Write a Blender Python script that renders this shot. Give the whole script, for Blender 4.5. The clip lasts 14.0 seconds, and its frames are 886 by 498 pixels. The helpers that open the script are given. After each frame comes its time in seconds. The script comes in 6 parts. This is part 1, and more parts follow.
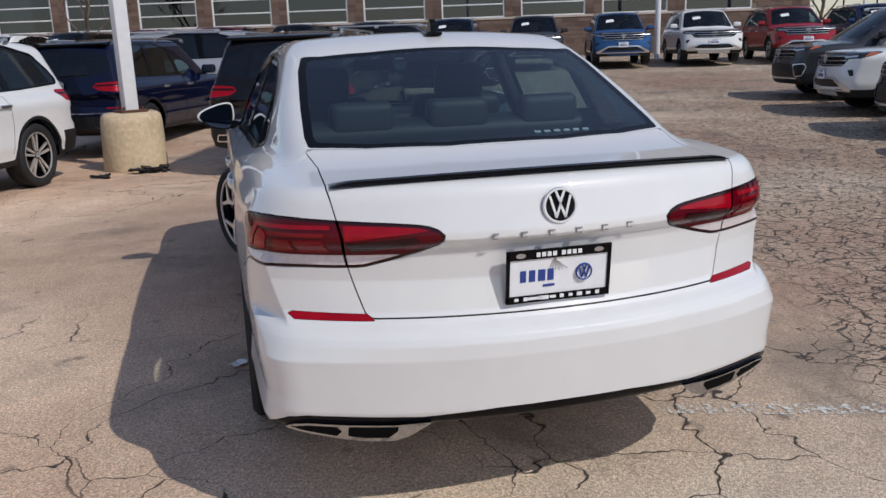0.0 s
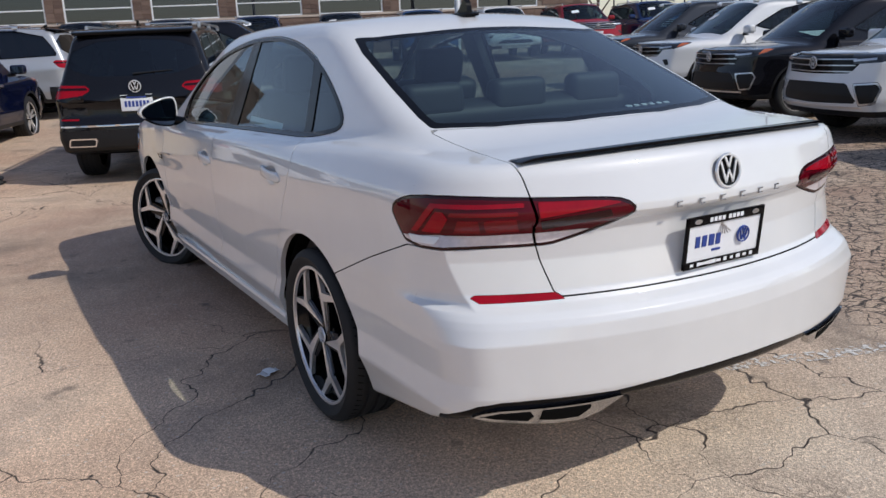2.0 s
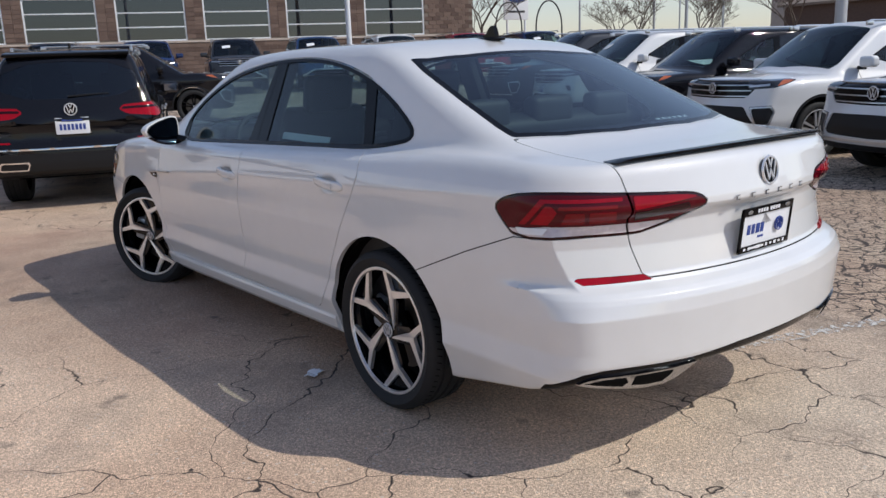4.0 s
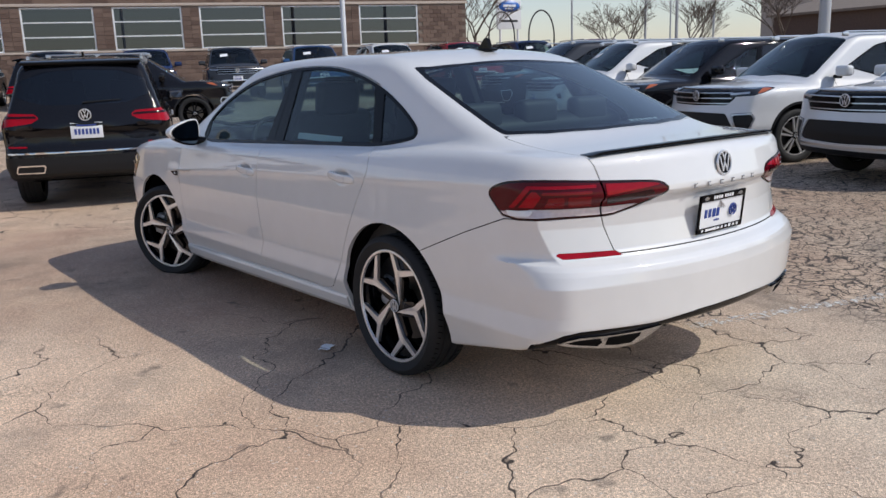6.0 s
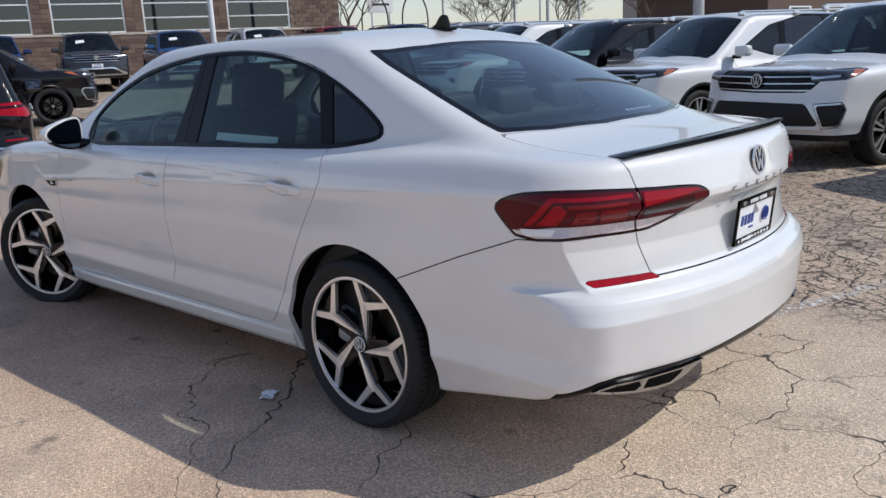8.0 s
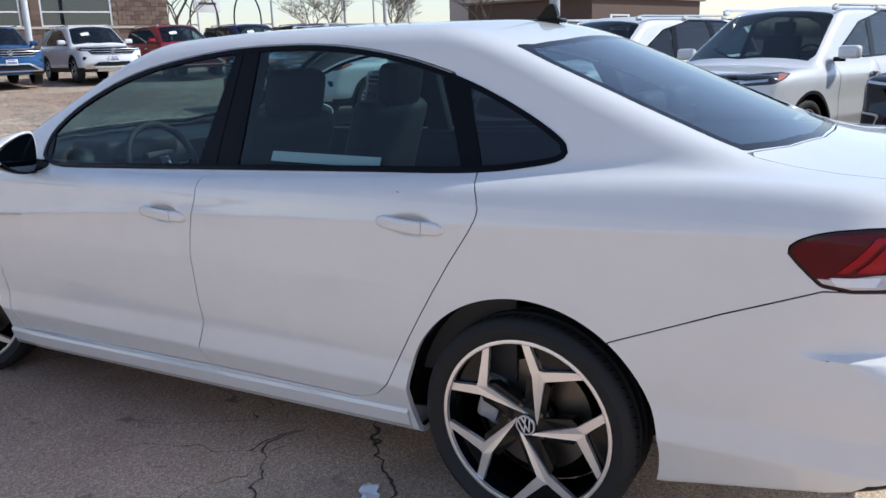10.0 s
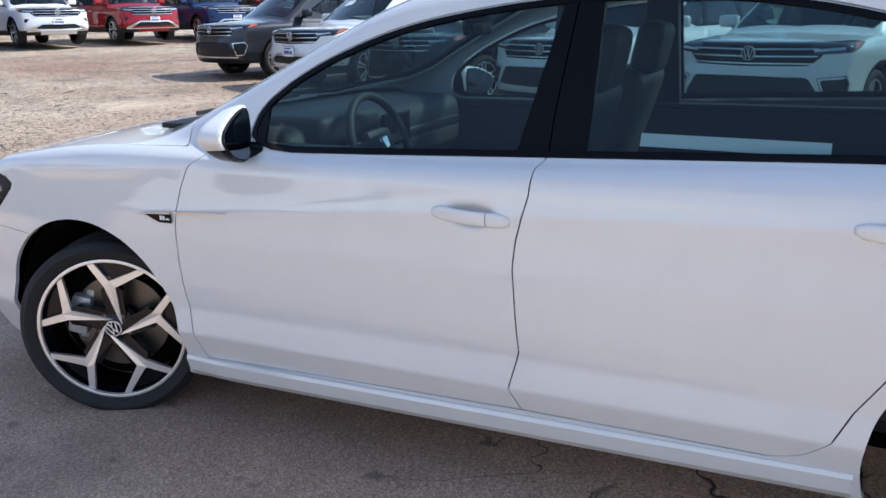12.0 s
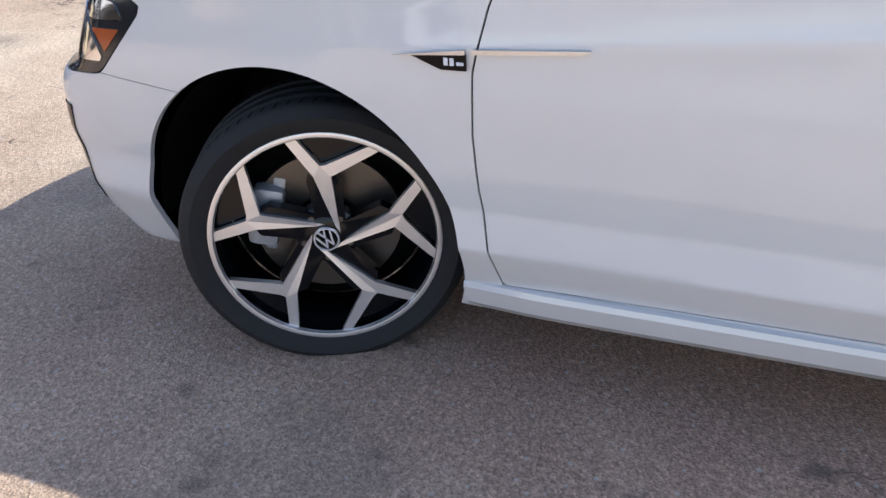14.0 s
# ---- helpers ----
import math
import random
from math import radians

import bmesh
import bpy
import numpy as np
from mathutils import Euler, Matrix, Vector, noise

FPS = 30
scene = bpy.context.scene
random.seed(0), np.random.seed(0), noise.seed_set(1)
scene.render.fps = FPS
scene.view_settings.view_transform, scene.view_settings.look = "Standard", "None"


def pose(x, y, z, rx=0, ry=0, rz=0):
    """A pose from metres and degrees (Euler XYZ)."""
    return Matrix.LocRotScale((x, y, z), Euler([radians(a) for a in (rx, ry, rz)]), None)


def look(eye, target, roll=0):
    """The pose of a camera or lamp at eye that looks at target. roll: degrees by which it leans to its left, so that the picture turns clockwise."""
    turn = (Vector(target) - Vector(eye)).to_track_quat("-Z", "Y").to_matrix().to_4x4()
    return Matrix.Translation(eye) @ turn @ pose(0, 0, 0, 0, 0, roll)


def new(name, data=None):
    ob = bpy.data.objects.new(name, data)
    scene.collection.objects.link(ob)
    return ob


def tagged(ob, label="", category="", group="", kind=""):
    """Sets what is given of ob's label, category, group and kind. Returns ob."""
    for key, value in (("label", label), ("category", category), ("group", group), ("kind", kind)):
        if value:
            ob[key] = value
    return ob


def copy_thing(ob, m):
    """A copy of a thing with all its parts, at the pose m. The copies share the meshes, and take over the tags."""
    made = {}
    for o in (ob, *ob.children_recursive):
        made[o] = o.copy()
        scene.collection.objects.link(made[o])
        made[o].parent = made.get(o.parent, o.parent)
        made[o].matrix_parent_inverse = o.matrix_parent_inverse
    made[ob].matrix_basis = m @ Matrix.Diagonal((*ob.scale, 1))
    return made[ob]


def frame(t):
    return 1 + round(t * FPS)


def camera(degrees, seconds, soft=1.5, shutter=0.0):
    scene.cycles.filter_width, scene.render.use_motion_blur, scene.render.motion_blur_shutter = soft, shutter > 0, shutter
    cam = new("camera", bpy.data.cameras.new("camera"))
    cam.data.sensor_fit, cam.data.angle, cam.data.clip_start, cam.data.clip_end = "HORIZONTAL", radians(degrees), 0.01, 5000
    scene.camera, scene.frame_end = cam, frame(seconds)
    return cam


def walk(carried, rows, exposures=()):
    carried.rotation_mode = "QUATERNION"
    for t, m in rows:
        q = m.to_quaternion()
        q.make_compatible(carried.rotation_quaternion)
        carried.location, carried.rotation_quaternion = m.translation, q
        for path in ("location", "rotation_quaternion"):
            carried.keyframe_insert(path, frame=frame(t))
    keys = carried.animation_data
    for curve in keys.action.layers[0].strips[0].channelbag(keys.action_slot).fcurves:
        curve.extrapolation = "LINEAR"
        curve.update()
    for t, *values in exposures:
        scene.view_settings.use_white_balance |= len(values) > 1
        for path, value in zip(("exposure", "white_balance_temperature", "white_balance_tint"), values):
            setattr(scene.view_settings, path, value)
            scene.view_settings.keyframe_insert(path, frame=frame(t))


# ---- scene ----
import itertools

cam = camera(56.8, 14.0)
METRES, EYE, TILT, LEAN, TURN = 7.69, 1.42, 0.0, 0.0, -14.6
ROWS = [
    (0.0, 0.0, 0.0, 0.0, -0.44, -13.77, 1.79),
    (0.5, -0.0358, -0.0007, -0.0011, -4.41, -13.76, 1.91),
    (1.0, -0.0691, 0.0089, -0.0015, -8.28, -13.93, 2.06),
    (1.5, -0.1062, 0.0137, -0.0023, -11.93, -14.08, 2.2),
    (2.0, -0.1389, 0.0264, -0.0046, -15.47, -14.36, 2.41),
    (2.5, -0.1653, 0.0434, -0.0035, -18.89, -14.3, 2.65),
    (3.0, -0.1934, 0.0529, -0.0054, -21.95, -14.12, 2.75),
    (5.5, -0.2674, -0.0382, -0.0031, -24.51, -12.0, 1.9),
    (6.0, -0.2663, -0.038, -0.0048, -24.43, -12.29, 1.88),
    (6.5, -0.2609, -0.0287, -0.0065, -25.17, -12.57, 1.99),
    (7.0, -0.2497, -0.002, -0.0036, -27.01, -12.85, 2.24),
    (9.5, -0.3095, 0.1887, -0.0038, -43.69, -14.2, 2.07),
    (10.0, -0.3234, 0.2286, -0.002, -45.7, -13.89, 1.82),
    (10.5, -0.3458, 0.2712, -0.0018, -47.26, -13.75, 1.54),
    (11.0, -0.3559, 0.3161, -0.0034, -48.5, -14.03, 1.45),
    (11.5, -0.3622, 0.3636, -0.0031, -49.64, -14.81, 1.4),
    (12.0, -0.3689, 0.4127, -0.0043, -50.61, -16.15, 1.21),
    (12.5, -0.3658, 0.4612, -0.008, -51.16, -18.35, 1.1),
    (13.0, -0.362, 0.5095, -0.013, -51.33, -21.45, 1.38),
    (13.5, -0.354, 0.5567, -0.0209, -51.91, -25.36, 1.87),
    (14.0, -0.3368, 0.602, -0.0271, -52.91, -29.85, 2.82),
]
walk(cam, [(t, pose(-0.864, -3.241, EYE, TILT, LEAN, TURN) @ pose(METRES * x, METRES * y, METRES * z, 90 + pitch, roll, yaw)) for t, x, y, z, yaw, pitch, roll in ROWS],
     [(0.0, -0.08, 6550, 9), (3.0, 0.12, 6450, 8), (5.5, 0.12, 6550, 8), (7.0, 0.14, 6450, 7), (9.5, 0.42, 6300, 6), (11.5, 0.95, 6200, 5), (12.5, 1.0, 6200, 4), (14.0, 1.1, 6300, 5)])

# ---- light ----
SUN_WAY = Vector((0.62, -0.85, 1.0)).normalized()
world = bpy.data.worlds.new("sky")
scene.world = world
world.use_nodes = True
wn = world.node_tree
sky = wn.nodes.new("ShaderNodeTexSky")
sky.sky_type = "NISHITA"
sky.sun_disc = False
sky.sun_elevation = math.asin(SUN_WAY.z)
sky.sun_rotation = math.atan2(SUN_WAY.x, SUN_WAY.y)
sky.air_density = 1.2
sky.dust_density = 0.4
sky.ozone_density = 2.0
wn.nodes["Background"].inputs["Strength"].default_value = 0.112
# thin haze greys the blue
haze = wn.nodes.new("ShaderNodeHueSaturation")
haze.inputs["Saturation"].default_value = 0.8
wn.links.new(sky.outputs["Color"], haze.inputs["Color"])
thin = wn.nodes.new("ShaderNodeMix")
thin.data_type, thin.blend_type = "RGBA", "MULTIPLY"
thin.inputs[0].default_value, thin.inputs[7].default_value = 1.0, (0.965, 0.958, 1.075, 1)
wn.links.new(haze.outputs["Color"], thin.inputs[6])
wn.links.new(thin.outputs[2], wn.nodes["Background"].inputs["Color"])
sun_data = bpy.data.lights.new("sun", "SUN")
sun_data.energy, sun_data.angle, sun_data.color = 2.9, radians(0.53), (1.0, 0.95, 0.89)
sun = new("sun", sun_data)
sun.matrix_world = look(tuple(SUN_WAY * 60), (0, 0, 0))

# ---- materials ----


def material(name):
    m = bpy.data.materials.new(name)
    m.use_nodes = True
    return m, m.node_tree.nodes, m.node_tree.links, m.node_tree.nodes["Principled BSDF"]


def plain(name, colour, rough=0.5, metal=0.0, coat=0.0, spec=0.5, vary=0.06, scale=40.0, bump=0.0):
    """A surface with a little variation in tone and gloss at two scales."""
    m, n, l, b = material(name)
    co = n.new("ShaderNodeTexCoord")
    a = n.new("ShaderNodeTexNoise")
    a.inputs["Scale"].default_value, a.inputs["Detail"].default_value = scale, 4
    c = n.new("ShaderNodeTexNoise")
    c.inputs["Scale"].default_value, c.inputs["Detail"].default_value = scale * 0.08, 3
    l.new(co.outputs["Object"], a.inputs["Vector"])
    l.new(co.outputs["Object"], c.inputs["Vector"])
    s = n.new("ShaderNodeMath")
    l.new(a.outputs["Fac"], s.inputs[0])
    l.new(c.outputs["Fac"], s.inputs[1])
    r = n.new("ShaderNodeMapRange")
    l.new(s.outputs[0], r.inputs["Value"])
    r.inputs["From Min"].default_value, r.inputs["From Max"].default_value = 0.6, 1.4
    r.inputs["To Min"].default_value, r.inputs["To Max"].default_value = 1 - vary, 1 + vary
    v = n.new("ShaderNodeVectorMath")
    v.operation = "SCALE"
    v.inputs[0].default_value = colour
    l.new(r.outputs["Result"], v.inputs["Scale"])
    l.new(v.outputs["Vector"], b.inputs["Base Color"])
    b.inputs["Roughness"].default_value, b.inputs["Metallic"].default_value = rough, metal
    b.inputs["Coat Weight"].default_value, b.inputs["Coat Roughness"].default_value = coat, 0.03
    b.inputs["Specular IOR Level"].default_value = spec
    if bump:
        bu = n.new("ShaderNodeBump")
        bu.inputs["Strength"].default_value, bu.inputs["Distance"].default_value = bump, 0.004
        l.new(a.outputs["Fac"], bu.inputs["Height"])
        l.new(bu.outputs["Normal"], b.inputs["Normal"])
    return m


def paint(name, colour, flake=0.0):
    """Car paint: a coloured base under a clear coat, with faint orange peel and road dust."""
    m = plain(name, colour, 0.42, flake, 1.0, 0.0 if max(colour) < 0.3 else 0.3, 0.03, 9.0)
    m.node_tree.nodes["Principled BSDF"].inputs["Coat IOR"].default_value = 1.72 if max(colour) > 0.5 else 1.42
    return m


def pane(name, tint, rough=0.0, ior=1.52, faces=1.3):
    """Car glass: tinted see-through, with a mirror gloss that grows at grazing angles."""
    m, n, l, b = material(name)
    n.remove(b)
    t = n.new("ShaderNodeBsdfTransparent")
    t.inputs["Color"].default_value = (*tint, 1)
    g = n.new("ShaderNodeBsdfGlossy")
    g.inputs["Roughness"].default_value = rough
    g.inputs["Color"].default_value = (0.9, 0.95, 1.0, 1)
    w = n.new("ShaderNodeLayerWeight")
    w.inputs["Blend"].default_value = 0.5
    p = n.new("ShaderNodeMath")
    p.operation = "POWER"
    l.new(w.outputs["Facing"], p.inputs[0])
    p.inputs[1].default_value = 5.0
    f = n.new("ShaderNodeMath")
    f.operation = "MULTIPLY_ADD"
    l.new(p.outputs[0], f.inputs[0])
    f0 = faces * ((ior - 1) / (ior + 1)) ** 2  # up to both faces of the pane
    f.inputs[1].default_value, f.inputs[2].default_value = 1 - f0, f0
    x = n.new("ShaderNodeMixShader")
    l.new(f.outputs[0], x.inputs["Fac"])
    l.new(t.outputs[0], x.inputs[1])
    l.new(g.outputs[0], x.inputs[2])
    l.new(x.outputs[0], n["Material Output"].inputs["Surface"])
    return m


WHITE = paint("white paint", (0.68, 0.68, 0.68))
BLACK_PAINT = paint("black paint", (0.006, 0.006, 0.008))
NAVY = paint("navy paint", (0.003, 0.005, 0.021))
BLUE = paint("blue paint", (0.02, 0.075, 0.2), 0.3)
DARK_BLUE = paint("dark blue paint", (0.012, 0.03, 0.10), 0.2)
RED_PAINT = paint("red paint", (0.26, 0.012, 0.02), 0.2)
DARK_RED = paint("dark red paint", (0.11, 0.008, 0.014), 0.2)
GREY_PAINT = paint("grey paint", (0.035, 0.038, 0.045), 0.3)
SILVER_PAINT = paint("silver paint", (0.42, 0.43, 0.45), 0.5)
GLOSS_BLACK = plain("gloss black trim", (0.003, 0.003, 0.004), 0.12, 0, 0.0, 0.15)
MATT_BLACK = plain("black plastic", (0.010, 0.010, 0.011), 0.5, spec=0.3, bump=0.1)
BADGE = plain("bright badge metal", (0.80, 0.81, 0.84), 0.22, 0.55, vary=0.02)
RUBBER = plain("tyre rubber", (0.010, 0.010, 0.011), 0.75, vary=0.25, scale=25)
CHROME = plain("chrome", (0.75, 0.76, 0.78), 0.08, 1.0, vary=0.02)
DARK_CHROME = plain("dark chrome", (0.42, 0.43, 0.45), 0.12, 1.0, vary=0.04)
SATIN = plain("brushed metal", (0.62, 0.62, 0.63), 0.28, 1.0)
MACHINED = plain("machined aluminium", (0.82, 0.80, 0.79), 0.34, 0.8)
RIM_BLACK = plain("gloss black wheel paint", (0.003, 0.0035, 0.005), 0.12, 0, 0.0, 0.35)
CAST = plain("cast metal", (0.45, 0.46, 0.48), 0.4, 0.5, vary=0.2)
DARK_METAL = plain("dark metal", (0.14, 0.125, 0.11), 0.35, 0.85)
LINING = plain("dark lining", (0.004, 0.004, 0.004), 0.95, spec=0.1)
CABIN_GREY = plain("grey cabin leather", (0.035, 0.035, 0.038), 0.55, bump=0.2)
CABIN_DARK = plain("dark cabin plastic", (0.018, 0.018, 0.021), 0.6, bump=0.2)
RED_LENS = plain("red lamp lens", (0.085, 0.001, 0.006), 0.03, 0, 0.0, 0.25, vary=0.15, scale=30)
DARK_LENS = plain("dark red lamp lens", (0.022, 0.001, 0.003), 0.08, 0, 0.0, 0.35)
CLEAR_LENS = plain("clear lamp lens", (0.60, 0.54, 0.55), 0.2, 0, 0.4, vary=0.2, scale=60)
BLOCK_LENS = plain("red lamp block", (0.16, 0.002, 0.006), 0.04, 0, 0.0, 0.3, vary=0.2, scale=25)
BRIGHT_LENS = plain("bright red lamp lens", (0.27, 0.002, 0.010), 0.03, 0, 0.0, 0.25, vary=0.2, scale=25)
AMBER = plain("amber lamp lens", (0.40, 0.095, 0.03), 0.1, 0, 0.5)
LAMP_GREY = plain("smoked headlamp", (0.018, 0.020, 0.024), 0.10, 0.0, 0.3, vary=0.4, scale=14)
PAPER = plain("white card", (0.75, 0.76, 0.78), 0.6)
BAR_BLUE = plain("blue print", (0.02, 0.05, 0.25), 0.5)
GLASS = pane("side glass", (0.47, 0.61, 0.62), faces=0.95)
DARK_GLASS = pane("tinted glass", (0.10, 0.12, 0.125))
MIRROR_GLASS = plain("dark mirror glass", (0.14, 0.165, 0.20), 0.03, 1.0, vary=0.01)
WINDOW_GLASS = pane("reflecting window glass", (0.12, 0.14, 0.16), 0.0, 1.52, 2.4)
REAR_GLASS = pane("rear window glass", (0.52, 0.64, 0.64), faces=2.4)
CONCRETE = plain("weathered concrete", (0.56, 0.44, 0.29), 0.85, vary=0.3, scale=18, bump=0.6)
RUST = plain("rusty steel", (0.12, 0.05, 0.03), 0.8, 0.2, vary=0.4, scale=20, bump=0.4)
WHITE_STEEL = plain("white painted steel", (0.68, 0.69, 0.71), 0.4, vary=0.08, scale=10)

# ---- mesh tools ----


def smax(a, b, k):
    """The larger of two fields, with a rounded join of size k."""
    h = np.clip(0.5 + 0.5 * (a - b) / k, 0, 1)
    return b + (a - b) * h + k * h * (1 - h)


def smin(a, b, k):
    return -smax(-a, -b, k)


def curve(v, *pairs):
    """A smooth curve through (at, value) pairs."""
    xs, ys = np.array(pairs[0::2], float), np.array(pairs[1::2], float)
    m = np.gradient(ys, xs)
    v = np.clip(v, xs[0], xs[-1])
    i = np.clip(np.searchsorted(xs, v, side="right") - 1, 0, len(xs) - 2)
    d = xs[i + 1] - xs[i]
    t = (v - xs[i]) / d
    return ((2 * t**3 - 3 * t**2 + 1) * ys[i] + (t**3 - 2 * t**2 + t) * d * m[i]
            + (3 * t**2 - 2 * t**3) * ys[i + 1] + (t**3 - t**2) * d * m[i + 1])


def lines(v, *pairs):
    return np.interp(v, pairs[0::2], pairs[1::2])


def slope_of(f, p, e=1e-3):
    g = np.empty_like(p)
    for a in range(3):
        d = np.zeros(3)
        d[a] = e
        g[:, a] = (f(*(p + d).T) - f(*(p - d).T)) / (2 * e)
    return g


def surface(f, lo, hi, step):
    """The surface where the field f is 0, as points and four-sided faces: one point a grid cell, slid onto the surface."""
    ax = [np.arange(a, b + step, step) for a, b in zip(lo, hi)]
    val = f(*np.meshgrid(*ax, indexing="ij"))
    n = [len(a) - 1 for a in ax]
    acc, cnt = np.zeros((*n, 3)), np.zeros(n)
    base = np.stack(np.meshgrid(*[a[:-1] for a in ax], indexing="ij"), -1)
    for axis in range(3):
        o1, o2 = [a for a in range(3) if a != axis]
        for i in (0, 1):
            for j in (0, 1):
                s0 = [slice(None, -1)] * 3
                s0[o1] = slice(i, n[o1] + i)
                s0[o2] = slice(j, n[o2] + j)
                s1 = list(s0)
                s1[axis] = slice(1, None)
                a, b = val[tuple(s0)], val[tuple(s1)]
                cross = (a < 0) != (b < 0)
                t = np.where(cross, a / np.where(cross, a - b, 1), 0)
                q = np.zeros((*n, 3))
                q[..., axis], q[..., o1], q[..., o2] = t, i, j
                acc += np.where(cross[..., None], q, 0)
                cnt += cross
    hit = cnt > 0
    index = np.full(n, -1)
    index[hit] = np.arange(hit.sum())
    p = base[hit] + acc[hit] / cnt[hit][:, None] * step
    for _ in range(4):
        g = slope_of(f, p)
        move = g * (f(*p.T) / np.maximum((g * g).sum(1), 0.05))[:, None]
        p = p - np.clip(move, -step * 0.5, step * 0.5)
    faces = []
    neg = val < 0
    for axis in range(3):
        o1, o2 = ((1, 2), (2, 0), (0, 1))[axis]
        s0 = [slice(1, -1)] * 3
        s0[axis] = slice(None, -1)
        s1 = list(s0)
        s1[axis] = slice(1, None)
        a, b = neg[tuple(s0)], neg[tuple(s1)]
        for flip, mask in ((False, a & ~b), (True, ~a & b)):
            w = np.argwhere(mask) + 1
            w[:, axis] -= 1
            c = []
            for d1, d2 in ((1, 1), (0, 1), (0, 0), (1, 0)):
                q = w.copy()
                q[:, o1] -= d1
                q[:, o2] -= d2
                c.append(index[q[:, 0], q[:, 1], q[:, 2]])
            c = np.stack(c, 1)
            faces.append(c[:, ::-1] if flip else c)
    return p, [tuple(q) for q in np.concatenate(faces).tolist() if min(q) >= 0]


def clip(mesh, val):
    """The part of a mesh where val (one number a point) is below 0, cut cleanly along 0."""
    pts, faces = mesh
    val = np.asarray(val, float)
    val = np.where(np.abs(val) < 1e-7, -1e-7, val)
    inside = val < 0
    if inside.all():
        return mesh
    if not inside.any():
        return pts[:0], []
    size = np.fromiter(map(len, faces), np.int64, len(faces))
    flat = np.fromiter(itertools.chain.from_iterable(faces), np.int64, int(size.sum()))
    count = np.add.reduceat(inside[flat].astype(np.int64), np.concatenate([[0], np.cumsum(size)[:-1]])) if len(size) else size
    out = [faces[i] for i in np.flatnonzero(count == size).tolist()]
    extra, cache, n = [], {}, len(pts)
    vl = val.tolist()
    for k in np.flatnonzero((count > 0) & (count < size)).tolist():
        fc = faces[k]
        poly = []
        for i, j in zip(fc, fc[1:] + fc[:1]):
            if vl[i] < 0:
                poly.append(i)
            if (vl[i] < 0) != (vl[j] < 0):
                key = (i, j) if i < j else (j, i)
                if key not in cache:
                    t = vl[key[0]] / (vl[key[0]] - vl[key[1]])
                    extra.append(pts[key[0]] * (1 - t) + pts[key[1]] * t)
                    cache[key] = n + len(extra) - 1
                poly.append(cache[key])
        if len(poly) > 2:
            out.append(tuple(poly))
    allp = np.concatenate([pts, np.array(extra)]) if extra else pts
    if not out:
        return allp[:0], []
    ends = np.cumsum(np.fromiter(map(len, out), np.int64, len(out))).tolist()
    used, back = np.unique(np.fromiter(itertools.chain.from_iterable(out), np.int64, ends[-1]), return_inverse=True)
    back = back.ravel().tolist()
    return allp[used], [tuple(back[i:j]) for i, j in zip([0] + ends, ends)]


def refine(mesh, f, times=1):
    """Splits every face into smaller ones and slides the new points onto the surface."""
    for _ in range(times):
        pts, faces = mesh
        extra, cache, out, n = [], {}, [], len(pts)

        def mid(i, j):
            key = (i, j) if i < j else (j, i)
            if key not in cache:
                extra.append((pts[i] + pts[j]) / 2)
                cache[key] = n + len(extra) - 1
            return cache[key]

        for fc in faces:
            extra.append(pts[list(fc)].mean(0))
            c = n + len(extra) - 1
            k = len(fc)
            for a in range(k):
                out.append((fc[a], mid(fc[a], fc[(a + 1) % k]), c, mid(fc[a - 1], fc[a])))
        p = np.concatenate([pts, np.array(extra)]) if extra else pts
        for _ in range(2 if len(p) else 0):
            g = slope_of(f, p)
            p = p - np.clip(g * (f(*p.T) / np.maximum((g * g).sum(1), 0.05))[:, None], -0.01, 0.01)
        mesh = p, out
    return mesh


def outline(u, v, poly, rnd=0.0):
    """Signed distance from (u, v) to a closed polygon, below 0 inside; rnd rounds the corners off."""
    poly = np.array(poly, float)
    (u0, v0), (u1, v1) = poly.min(0) - 0.12, poly.max(0) + 0.12
    near = (u > u0) & (u < u1) & (v > v0) & (v < v1)
    far = np.full(np.shape(u), 0.12 - rnd)
    u, v = u[near], v[near]
    d = np.full(u.shape, 1e9)
    s = np.ones(u.shape)
    for (ax, ay), (bx, by) in zip(poly, np.roll(poly, 1, 0)):
        ex, ey, wx, wy = bx - ax, by - ay, u - ax, v - ay
        t = np.clip((wx * ex + wy * ey) / max(ex * ex + ey * ey, 1e-12), 0, 1)
        d = np.minimum(d, (wx - ex * t) ** 2 + (wy - ey * t) ** 2)
        c1, c2, c3 = v >= ay, v < by, ex * wy > ey * wx
        s = np.where((c1 & c2 & c3) | (~c1 & ~c2 & ~c3), -s, s)
    far[near] = s * np.sqrt(d) - rnd
    return far


def smooth_poly(poly, rounds=2):
    """A polygon with its corners cut round."""
    p = np.array(poly, float)
    for _ in range(rounds):
        q = np.roll(p, -1, 0)
        p = np.stack([0.75 * p + 0.25 * q, 0.25 * p + 0.75 * q], 1).reshape(-1, 2)
    return p


